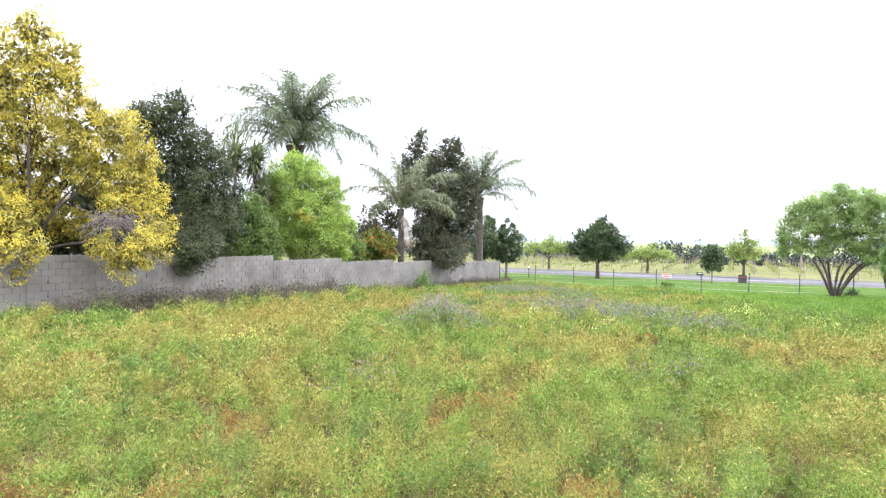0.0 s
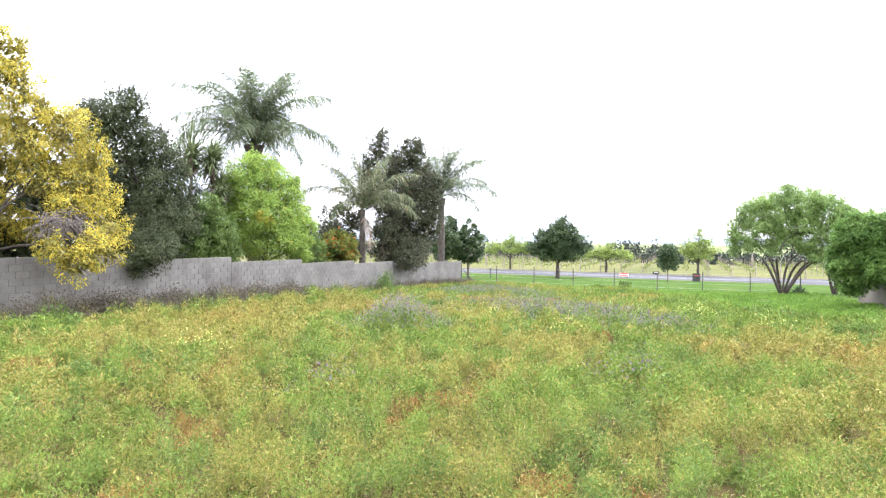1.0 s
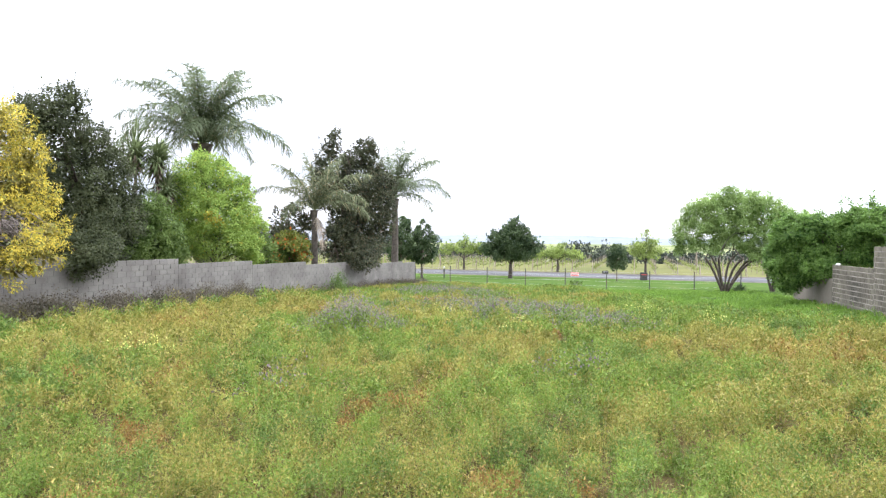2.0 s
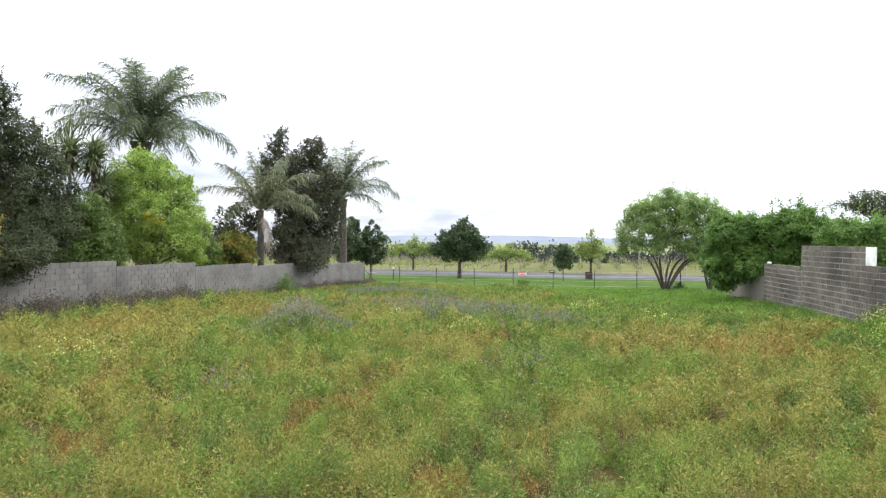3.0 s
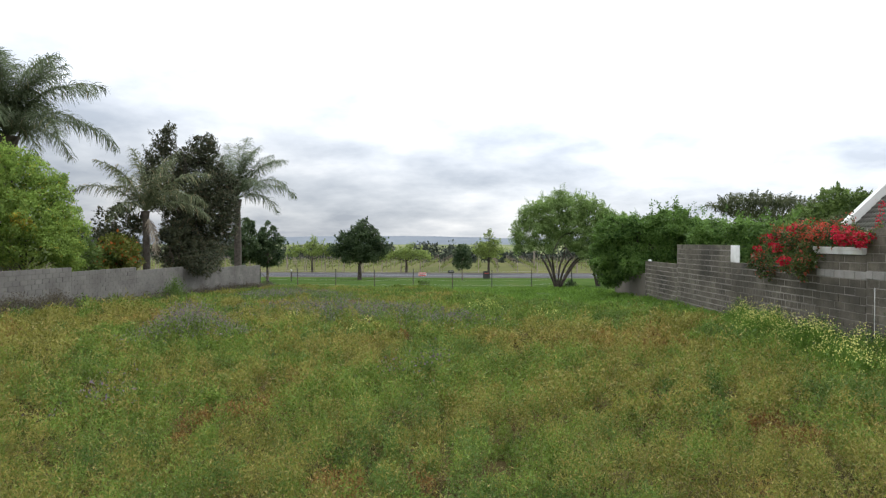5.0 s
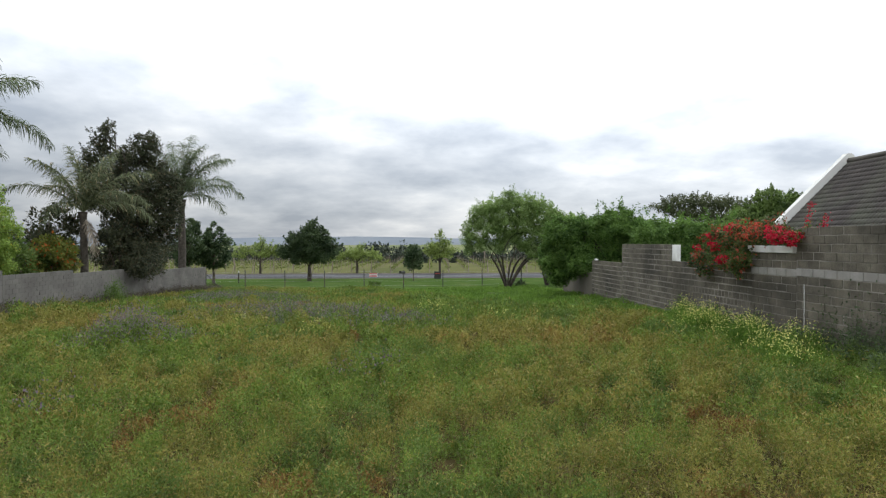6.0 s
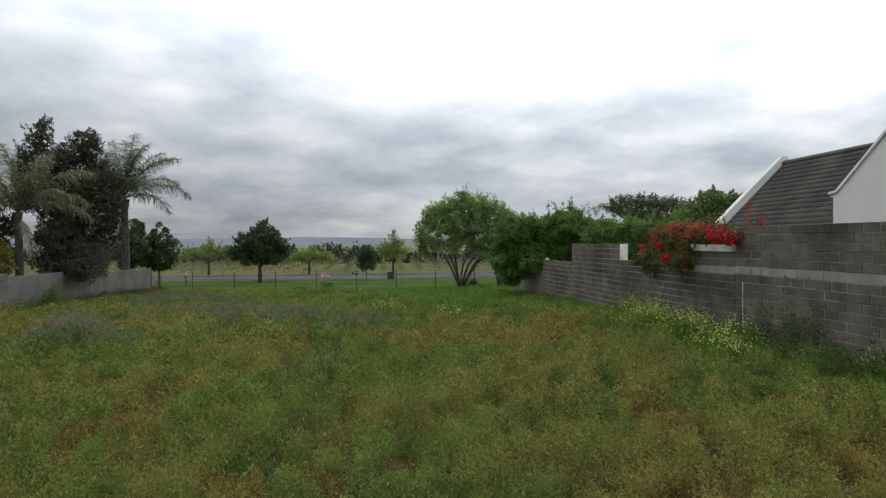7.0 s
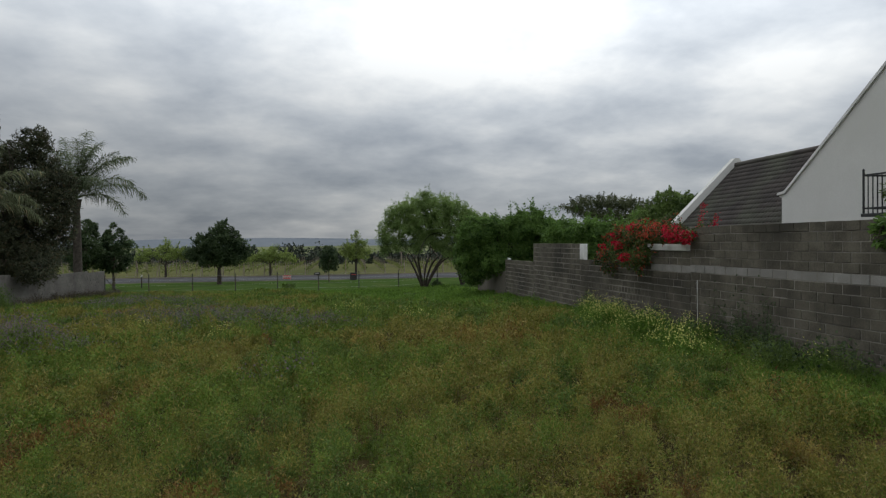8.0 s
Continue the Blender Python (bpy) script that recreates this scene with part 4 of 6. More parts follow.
    # dense dark evergreen
    tree("evergreen_tree", -19.1, 17.4, masses(-19.1, 17.4, [(-0.15, 7.4, 0.5, 0.75), (-0.75, 7.1, 0.65, 0.65), (-1.35, 6.9, 0.65, 0.6), (-0.6, 6.7, 0.85, 0.9), (-1.4, 6.5, 0.8, 0.85), (0.1, 5.9, 0.9, 0.9), (-0.9, 5.4, 1.3, 1.1), (0.75, 5.1, 0.95, 0.9), (1.2, 4.4, 0.9, 0.9), (-0.2, 4.3, 1.5, 1.2),
        (-1.5, 4.0, 1.2, 1.3), (1.3, 3.3, 0.9, 0.95), (0.2, 2.9, 1.4, 1.1), (0.9, 2.4, 0.9, 0.8), (-1.3, 2.6, 1.1, 1.0), (0.4, 2.3, 0.8, 0.6, -1.7), (0.2, 1.75, 0.65, 0.5, -2.8), (0.75, 2.1, 0.5, 0.4, -2.6)], 0.4),
        54000, 0.105, M["leaf_dark"], "dense dark green evergreen tree behind the wall", trunk_r=0.2, trunk_h=1.6, aspect=0.4, fill=0.8, tuft=0.3, cover=1.6, shoots=0.3)
    # bright green tree and its smaller neighbour
    bright = tree("bright_green_tree", -19.4, 25.4, masses(-19.4, 25.4, [(-0.4, 6.55, 0.7, 0.7), (-1.0, 5.9, 0.85, 0.8), (0.1, 5.9, 0.9, 0.8), (-0.4, 5.0, 1.5, 1.1), (0.75, 4.95, 0.95, 0.9), (0.8, 5.6, 0.7, 0.6), (-1.45, 4.9, 0.85, 0.9), (1.25, 4.1, 0.9, 0.85), (0.0, 3.8, 1.8, 1.2), (-1.5, 3.7, 0.85, 0.9),
        (1.5, 3.2, 0.8, 0.9), (0.3, 2.8, 1.8, 1.0), (1.45, 2.3, 0.8, 0.8), (-1.4, 2.4, 0.9, 0.9)], 0.3),
        56000, 0.095, M["leaf_bright"], "round light green leafy tree behind the wall", trunk_r=0.15, trunk_h=1.6, aspect=0.55, fill=0.85, tuft=0.37, cover=1.5, shoots=0.15)
    v, f = tuft_crown(masses(-19.4, 25.4, [(-0.15, 3.85, 0.32, 0.3, -1.7), (0.1, 3.6, 0.25, 0.2, -1.7)]), 420, 0.11, 0.55, 0.15, core=0)
    tagged(mesh_part("yellowed_leaves", raw_mesh("yellowed_leaves", v, f), M["leaf_yellowed"], bright, "patch of yellowed leaves"), kind="stuff")
    tree("shrub_tree", -19.6, 21.4, masses(-19.6, 21.4, [(0.0, 3.9, 0.7, 0.7), (-0.4, 3.2, 0.9, 0.9), (0.5, 3.0, 0.8, 0.9), (0.0, 2.2, 1.1, 0.9), (-0.9, 2.3, 0.7, 0.8), (0.9, 2.0, 0.7, 0.7)], 0.3),
        13000, 0.12, M["leaf_mid"], "mid green shrubby tree behind the wall", trunk_r=0.1, trunk_h=1.2, aspect=0.5, fill=0.8, tuft=0.28)
    for (x, y, h, lab) in ((-20.6, 22.9, 5.45, "tall cordyline with strap leaves and dry skirt"), (-20.4, 23.2, 4.0, "short cordyline with strap leaves and brown skirt"), (-21.0, 22.0, 5.5, "cordyline with strap leaves behind the shrub")):
        cordyline(x, y, h, lab)
    palm(-24.0, 30.2, 7.5, 5.75, 34, M["frond"], "tall feather palm with arching grey-green fronds", trunk_r=0.32, dead=0, seed=11, width=1.15, low=30, leaflets=120, droop=(56, 98), boots=0.9)
    palm(-18.8, 34.0, 3.85, 4.2, 17, M["frond_pale"], "feather palm with pale fronds and a dry hanging frond", trunk_r=0.17, dead=1, seed=23, width=0.85, low=28, leaflets=84, droop=(45, 88), dead_az=-15)
    palm(-18.6, 46.8, 5.4, 5.2, 26, M["frond"], "feather palm beside the end of the wall", trunk_r=0.24, dead=1, seed=31, width=1.05, low=26, leaflets=104, droop=(44, 88), boots=0.7)
    # dark tree leaning over the wall between the palms
    tree("evergreen_tree", -18.6, 39.0, masses(-18.6, 39.0, [(-1.3, 10.1, 0.4, 0.8), (-1.5, 9.2, 0.65, 0.8), (-1.9, 8.2, 0.8, 0.9), (0.6, 9.5, 0.5, 0.75), (1.3, 9.6, 0.42, 0.8), (1.0, 8.6, 0.9, 0.9), (1.7, 7.6, 0.75, 0.9), (-0.4, 7.7, 0.9, 1.0), (-1.7, 7.0, 1.0, 1.0),
        (0.7, 6.9, 1.2, 1.1), (1.8, 6.0, 0.9, 1.0), (-0.6, 5.8, 1.3, 1.1), (0.9, 5.0, 1.5, 1.1), (2.0, 4.4, 0.9, 1.1), (-0.6, 4.3, 1.1, 1.1), (1.2, 3.4, 1.4, 1.0), (0.0, 3.1, 1.2, 0.9), (0.9, 2.5, 1.2, 0.8, -1.8), (0.8, 1.85, 0.95, 0.6, -3.7), (0.2, 2.3, 0.6, 0.5, -3.0), (-2.3, 7.4, 0.7, 0.8), (-2.2, 6.2, 0.75, 0.9), (2.4, 7.0, 0.6, 0.8), (2.5, 5.4, 0.65, 0.9), (-0.3, 8.7, 0.7, 0.7)], 0.5),
        46000, 0.15, M["leaf_hedge"], "dark shaggy tree leaning over the wall between palms", trunk_r=0.2, trunk_h=2.0, aspect=0.36, fill=0.7, tuft=0.34, cover=1.5, shoots=0.55)
    tree("dark_shrub", -20.9, 34.8, [((0, -1.8, 2.6), (1.3, 1.6, 1.4)), ((0, -0.3, 3.9), (1.3, 1.3, 1.2)), ((0, 0.8, 3.2), (1.3, 1.4, 1.2)), ((0, -0.9, 2.8), (1.1, 1.3, 1.1))], 9000, 0.15, M["leaf_hedge"],
         "dark leafy shrub behind the wall", "shrub", trunk_r=0.1, trunk_h=1.0, sub=0.3)
    tree("dark_shrub", -18.3, 36.4, [((0, -0.7, 2.6), (0.8, 1.1, 1.3)), ((0, 0.7, 2.8), (0.9, 1.2, 1.5)), ((0.1, 1.9, 3.2), (0.9, 1.2, 1.5))], 9000, 0.14, M["leaf_hedge"],
         "dark leafy shrub under the palms behind the wall", "shrub", trunk_r=0.08, trunk_h=1.0, stems=2, sub=0.28)
    tree("fruit_bush", -18.9, 31.6, [((0, 0, 2.5), (0.9, 1.0, 0.8)), ((0.1, 0.6, 2.2), (0.7, 0.8, 0.7)), ((0.1, -0.6, 2.1), (0.7, 0.8, 0.7))], 6000, 0.13, M["leaf_rust"],
         "bush with orange tinted leaves behind the wall", "bush", trunk_r=0.06, trunk_h=0.8, sub=0.3)
    tree("shrub", -19.4, 28.9, [((0, 0, 2.0), (0.8, 1.4, 1.1)), ((0, 1.4, 1.8), (0.7, 1.1, 1.0)), ((-0.5, 2.8, 2.0), (0.7, 1.1, 1.1))], 7000, 0.13, M["leaf_mid"], "low green shrub behind the wall", "shrub", trunk_r=0.05, trunk_h=0.8, sub=0.3)
    for (x, y, k) in ((-22.0, 57.0, 1.0), (-20.4, 58.8, 0.9)):
        tree("verge_tree", x, y, [((0, 0, 5.0 * k), (0.8, 0.8, 1.2)), ((0.1, 0, 3.7 * k), (1.3, 1.3, 1.5)), ((-0.1, 0, 2.9 * k), (1.3, 1.3, 1.0))], 9000, 0.17, M["leaf_street"],
             "dark green leafy tree on the verge", trunk_r=0.12, trunk_h=1.2, sub=0.3, group="verge trees")


def cordyline(x, y, top, label):
    z = float(gz(x, y))
    t = thing("cordyline", x, y, z, label, "cordyline")
    h = top - z
    mesh_part("trunk", raw_mesh("trunk", *tube_arrays([(0, 0, -0.1), (0.05, 0, h * 0.5), (0, 0.05, h)], [0.10, 0.08, 0.07], 8)), M["bark_palm"], t)
    for nm, mat, n, lo, hi, ln in (("crown", M["strap_leaf"], 240, -30, 85, 1.15), ("skirt", M["dry_strap"], 90, -80, -25, 0.8)):
        az, el = rng.uniform(0, 2 * np.pi, n), np.radians(rng.uniform(lo, hi, n))
        d = np.stack([np.cos(az) * np.cos(el), np.sin(az) * np.cos(el), np.sin(el)], -1)
        p = np.zeros((n, 3)) + np.array([0, 0, h]) + rng.normal(size=(n, 3)) * np.array([0.06, 0.06, 0.25])
        s = unit(np.cross(d, np.array([0.1, 0.2, 1.0]))) * 0.04
        L1 = (ln * rng.uniform(0.7, 1.1, n))[:, None]
        mid = p + d * L1 * 0.6
        end = mid + unit(d + np.array([0, 0, -0.7])) * L1 * 0.45
        v = np.stack([p - s * 0.6, p + s * 0.6, mid + s, mid - s, end, end + s * 0.15], 1).reshape(-1, 3)
        i = np.arange(n)[:, None] * 6
        mesh_part(nm, raw_mesh(nm, v, np.concatenate([i + np.array([[0, 1, 2, 3]]), i + np.array([[3, 2, 5, 4]])])), mat, t)


def trees_street():
    tree("street_tree", -12.7, 65.6, masses(-12.7, 65.6, [(0.45, 5.75, 0.55, 0.7), (0.0, 4.9, 1.1, 0.8), (1.0, 4.7, 1.0, 0.8), (-1.3, 4.1, 1.1, 0.8), (1.9, 3.9, 1.0, 0.8), (-2.3, 3.2, 0.9, 0.7), (2.6, 3.2, 0.75, 0.6), (0.0, 3.6, 1.6, 1.0), (-1.2, 2.6, 1.2, 0.7), (1.3, 2.7, 1.3, 0.7), (0.0, 2.5, 1.2, 0.6)], 0.5),
         17000, 0.2, M["leaf_street"], "round dark green tree on the road verge", trunk_r=0.2, trunk_h=1.5, group="verge trees", tuft=0.38, cover=1.5, shoots=0.4)
    tree("street_tree", -1.66, 65.6, [((0, 0, 2.7), (0.75, 0.75, 0.9)), ((0.1, 0, 2.0), (0.9, 0.9, 0.7)), ((0, 0, 3.3), (0.4, 0.4, 0.5))], 5000, 0.15, M["leaf_street"], "small young green tree on the road verge",
         trunk_r=0.05, trunk_h=1.2, sub=0.35, group="verge trees")
    for (x, y, k, tall, lab) in ((-22.0, 80.6, 1.05, 0, "spreading pale green tree beyond the road"), (-9.5, 81.0, 0.85, 0, "sparse pale green tree beyond the road"), (1.35, 80.4, 1.0, 1, "upright pale green tree beyond the road"), (20.0, 81.0, 0.9, 1, "pale green tree beyond the road")):
        if tall:
            rows = [(0.1, 5.5, 0.3, 0.4), (0.0, 4.8, 0.7, 0.4), (0.7, 4.0, 1.2, 0.35), (-0.9, 3.7, 1.3, 0.35), (1.3, 3.0, 1.3, 0.35), (-1.3, 2.8, 1.3, 0.35), (0.0, 3.3, 1.5, 0.4), (0.2, 2.3, 1.8, 0.35)]
        else:
            rows = [(0.0, 3.4, 1.5, 0.4), (1.7, 3.0, 1.6, 0.35), (-1.7, 2.9, 1.6, 0.35), (0.4, 4.0, 0.7, 0.4), (2.6, 2.4, 1.2, 0.3), (-2.6, 2.3, 1.2, 0.3), (0.3, 2.5, 2.0, 0.35)]
        lumps = masses(x, y, [(a, z * k, r, h) for a, z, r, h in rows], 0.5)
        tree("street_tree", x, y, lumps, 5200, 0.19, M["leaf_pale"], lab, trunk_r=0.14, trunk_h=1.5, tuft=0.34, cover=0.9, core=0.02, fill=0.3, shoots=0.7, group="verge trees", aspect=0.4)


def trees_east():
    # willow-like tree by the fence
    tree("willow_tree", 6.4, 46.2, masses(6.4, 46.2, [(0.0, 6.4, 1.4, 0.8), (-1.7, 5.9, 1.2, 0.8), (1.7, 5.95, 1.3, 0.8), (-2.8, 4.9, 1.0, 1.1), (-3.3, 3.8, 0.65, 0.9), (2.7, 5.0, 1.0, 1.1), (0.0, 5.2, 1.8, 1.1), (-1.4, 4.5, 1.3, 0.9), (1.3, 4.4, 1.4, 1.0), (2.6, 3.7, 0.9, 1.0),
        (-0.1, 3.8, 1.2, 0.7), (-2.3, 3.3, 0.8, 0.7), (2.3, 2.9, 0.8, 0.7), (-3.3, 2.9, 0.5, 0.5), (-1.0, 3.1, 0.8, 0.5), (0.8, 3.2, 0.9, 0.5), (1.6, 2.6, 0.7, 0.5)], 0.6),
        60000, 0.135, M["leaf_willow"], "green willow-like tree with several leaning stems", trunk_r=0.2, trunk_h=2.3, stems=7, aspect=0.22, droop=0.9, fill=0.7, tuft=0.34, cover=1.15, spread=0.72, shoots=0.45, foot_at=(-0.4, 0))
    tree("shrub_tree", 9.0, 46.4, masses(9.0, 46.4, [(0.6, 5.0, 0.8, 0.7), (1.8, 4.7, 0.9, 0.7), (2.6, 4.4, 0.8, 0.8), (0.5, 4.0, 0.9, 0.8), (1.6, 3.6, 1.0, 0.9), (2.6, 3.3, 0.8, 0.9), (0.4, 2.9, 0.7, 0.6), (1.6, 2.5, 0.9, 0.7), (2.4, 2.2, 0.8, 0.7)], 0.3), 15000, 0.16, M["leaf_willow"],
         "green shrubby tree beside the willow", trunk_r=0.14, trunk_h=1.3, stems=3, aspect=0.28, tuft=0.32, droop=0.8, fill=0.6, spread=0.3, shoots=0.3)
    # large rambling bush over the low wall
    tree("rambling_bush", 9.4, 32.6, masses(9.4, 32.6, [(-2.5, 3.2, 0.75, 0.6), (-2.75, 2.3, 0.6, 0.75), (-2.55, 1.3, 0.5, 0.8), (-1.7, 3.4, 0.9, 0.65), (-1.6, 2.4, 0.9, 0.7), (-0.6, 3.45, 1.0, 0.65), (-0.7, 2.5, 0.9, 0.6), (0.4, 3.6, 1.0, 0.65), (0.4, 2.9, 0.9, 0.5), (1.4, 3.4, 0.9, 0.6), (2.2, 3.3, 0.9, 0.55),
        (1.8, 2.7, 0.9, 0.5), (-1.9, 1.6, 0.5, 0.5), (0.9, 4.35, 0.22, 0.45), (0.4, 4.2, 0.2, 0.35), (1.25, 4.2, 0.2, 0.35), (-2.2, 3.9, 0.3, 0.25), (0.6, 2.4, 0.9, 0.5), (-0.3, 2.1, 0.8, 0.45), (1.4, 2.3, 0.8, 0.4), (-1.2, 3.9, 0.35, 0.3), (1.9, 3.8, 0.3, 0.3), (-2.3, 0.9, 0.5, 0.5), (-1.7, 1.2, 0.6, 0.5), (-1.0, 1.7, 0.8, 0.5, -0.6), (-2.9, 1.8, 0.5, 0.5), (0.9, 3.7, 0.8, 0.5), (-0.1, 3.75, 0.8, 0.5), (-1.1, 3.7, 0.7, 0.5), (2.8, 3.2, 0.8, 0.5)], 0.4),
        50000, 0.14, M["leaf_bush"], "large rambling green bush spilling over the low wall", "bush", trunk_r=0.22, trunk_h=1.0, stems=4, aspect=0.42, fill=0.75, tuft=0.33, cover=1.4, spread=0.5, shoots=0.9, up=0.8)
    tree("hedge_bush", 12.0, 25.6, masses(12.0, 25.6, [(-2.3, 2.9, 0.9, 0.6), (-1.5, 3.0, 0.8, 0.55), (-0.7, 2.9, 0.8, 0.55), (0.1, 2.9, 0.8, 0.5), (0.9, 2.8, 0.8, 0.5), (-1.9, 2.1, 1.0, 0.6), (-0.8, 2.1, 1.0, 0.6), (0.4, 2.0, 1.0, 0.6), (1.6, 2.6, 0.9, 0.5)], 0.3), 16000, 0.14, M["leaf_bush"],
         "green hedge bush growing behind the wall", "bush", trunk_r=0.12, trunk_h=0.9, stems=3, tuft=0.27, aspect=0.45, shoots=0.6, up=0.8)
    base = Vector((10.6, 18.6, float(gz(10.6, 18.6))))

    def on_wall(rows):
        """Lumps from rows (along the wall, height, distance in front of its middle, radius, half-height)."""
        return [(tuple(right_pose @ Vector((-off, q, z)) - base), (r, r, h)) for q, z, off, r, h in rows]
    boug = tree("bougainvillea", 10.6, 18.6, on_wall([(19.3, 1.5, 0.35, 0.4, 0.3), (18.6, 1.85, 0.3, 0.5, 0.4), (17.7, 1.5, 0.38, 0.45, 0.35), (16.95, 1.75, 0.3, 0.5, 0.5), (18.0, 2.25, 0.2, 0.6, 0.35), (17.1, 2.35, 0.1, 0.65, 0.35), (16.2, 2.3, -0.1, 0.6, 0.3), (15.4, 2.25, -0.2, 0.5, 0.22),
        (14.9, 2.2, 0.2, 0.35, 0.2), (17.0, 1.35, 0.35, 0.3, 0.3), (19.1, 1.2, 0.3, 0.3, 0.2), (18.4, 2.0, -0.5, 0.8, 0.5), (17.0, 2.1, -0.6, 0.8, 0.5)]),
         10000, 0.08, M["leaf_boug"], "red flowering bougainvillea tumbling over the wall", "bougainvillea", trunk_r=0.08, trunk_h=0.9, stems=3, fill=0.4, tuft=0.17, cover=0.55, core=0.05, shoots=0.4)
    petals = tuft_crown(on_wall([(17.15, 2.5, 0.5, 0.17, 0.12), (18.1, 2.28, 0.55, 0.14, 0.1), (17.95, 2.0, 0.6, 0.18, 0.13), (19.2, 1.95, 0.5, 0.1, 0.1), (17.4, 1.6, 0.65, 0.17, 0.12), (15.05, 2.22, 0.45, 0.3, 0.16), (14.65, 2.2, 0.4, 0.25, 0.17), (15.4, 2.4, 0.3, 0.3, 0.12)]),
                        330, 0.065, 0.8, 0.09, core=0)
    tagged(mesh_part("blossom", raw_mesh("blossom", *petals), M["petal_red"], boug, "vivid red bracts"), kind="stuff")
    petals = tuft_crown(on_wall([(16.7, 2.6, 0.35, 0.4, 0.12), (16.0, 2.45, 0.3, 0.45, 0.16), (17.6, 2.45, 0.4, 0.4, 0.16), (16.35, 2.3, 0.45, 0.35, 0.14), (18.4, 2.2, 0.5, 0.3, 0.14), (19.1, 1.75, 0.5, 0.25, 0.14)]), 620, 0.06, 0.7, 0.16, core=0)
    tagged(mesh_part("faded_blossom", raw_mesh("faded_blossom", *petals), M["petal_faded"], boug, "faded brick-red bracts"), kind="stuff")
    for k, (dy, dz) in enumerate(((0, 0.85), (0, 0.42))):
        foot = right_pose @ Vector((2.2, (17.9, 17.2)[k], 2.45)) - base
        pts = np.array(foot) + np.array([0.1, -0.1, dz]) * rng.uniform(0.0, 1, (64, 1)) + rng.normal(size=(64, 3)) * 0.055
        v, f = leaf_arrays(pts, rng.normal(size=pts.shape), rng.normal(size=pts.shape), np.full(64, 0.06), np.full(64, 0.05))
        stem = tube_arrays([tuple(foot - Vector((0.3, 0, 0.9))), tuple(foot), tuple(foot + Vector((0.1, -0.1, dz)))], [0.012, 0.009, 0.005], 5)
        mesh_part("spray", raw_mesh("spray", *join_arrays([(v, f), stem])), M["petal_red"], boug, "upright red flowering shoot")
    tree("umbrella_tree", 19.3, 45.0, [((-0.3, 0, 6.15), (2.0, 2.0, 0.5)), ((-1.8, 0, 5.75), (1.2, 1.4, 0.32)), ((1.5, 0, 6.05), (1.8, 2.0, 0.5)), ((3.4, 0, 5.75), (1.8, 2.0, 0.5)), ((5.4, 0, 5.5), (2.0, 2.0, 0.6)), ((0.4, 0, 5.3), (1.8, 1.8, 0.4)), ((0.5, 0, 4.5), (2.0, 1.8, 0.6)), ((-0.8, 0, 5.3), (1.4, 1.6, 0.4)), ((2.6, 0, 5.0), (2.2, 2.0, 0.5)), ((4.6, 0, 4.6), (2.0, 2.0, 0.6))], 26000, 0.11, M["leaf_umbrella"],
         "flat-topped dark umbrella thorn tree beyond the bush", trunk_r=0.2, trunk_h=3.0, tuft=0.3, fill=0.6, shoots=0.25, up=0.9)
    tree("leafy_tree", 22.3, 40.0, [((0.4, 0, 5.6), (1.3, 1.5, 0.9)), ((1.9, 0, 5.2), (1.6, 1.5, 0.9)), ((-1.3, 0, 4.7), (1.4, 1.5, 0.8)), ((0, 0, 4.5), (2.3, 2.0, 1.0)), ((2.6, 0, 4.7), (1.6, 1.5, 0.9))], 13000, 0.19, M["leaf_mid"],
         "green leafy tree behind the house garden", trunk_r=0.18, trunk_h=2.4, tuft=0.34, shoots=0.3)
    tree("olive_bush", 16.3, 32.0, [((0, 0, 2.8), (2.2, 2.0, 0.9)), ((2.2, 0, 2.9), (2.0, 2.0, 0.9)), ((-2.0, 2, 2.4), (2.0, 2.0, 0.9))], 12000, 0.15, M["leaf_umbrella"], "olive green garden bush behind the wall", "bush", trunk_r=0.12, trunk_h=1.0, sub=0.28)
    tree("wall_creeper", 10.2, 8.95, [((-0.3, 0.1, 2.75), (0.3, 0.3, 0.14)), ((-0.70, 0.1, 2.5), (0.14, 0.26, 0.24)), ((-0.5, -0.5, 2.8), (0.3, 0.4, 0.25))], 1800, 0.085, M["leaf_bush"], "green creeper hanging over the high block wall", "creeper", trunk_r=0.04, trunk_h=1.8, sub=0.35)


trees_west()
trees_street()
trees_east()

# ---- vineyard and distance ----


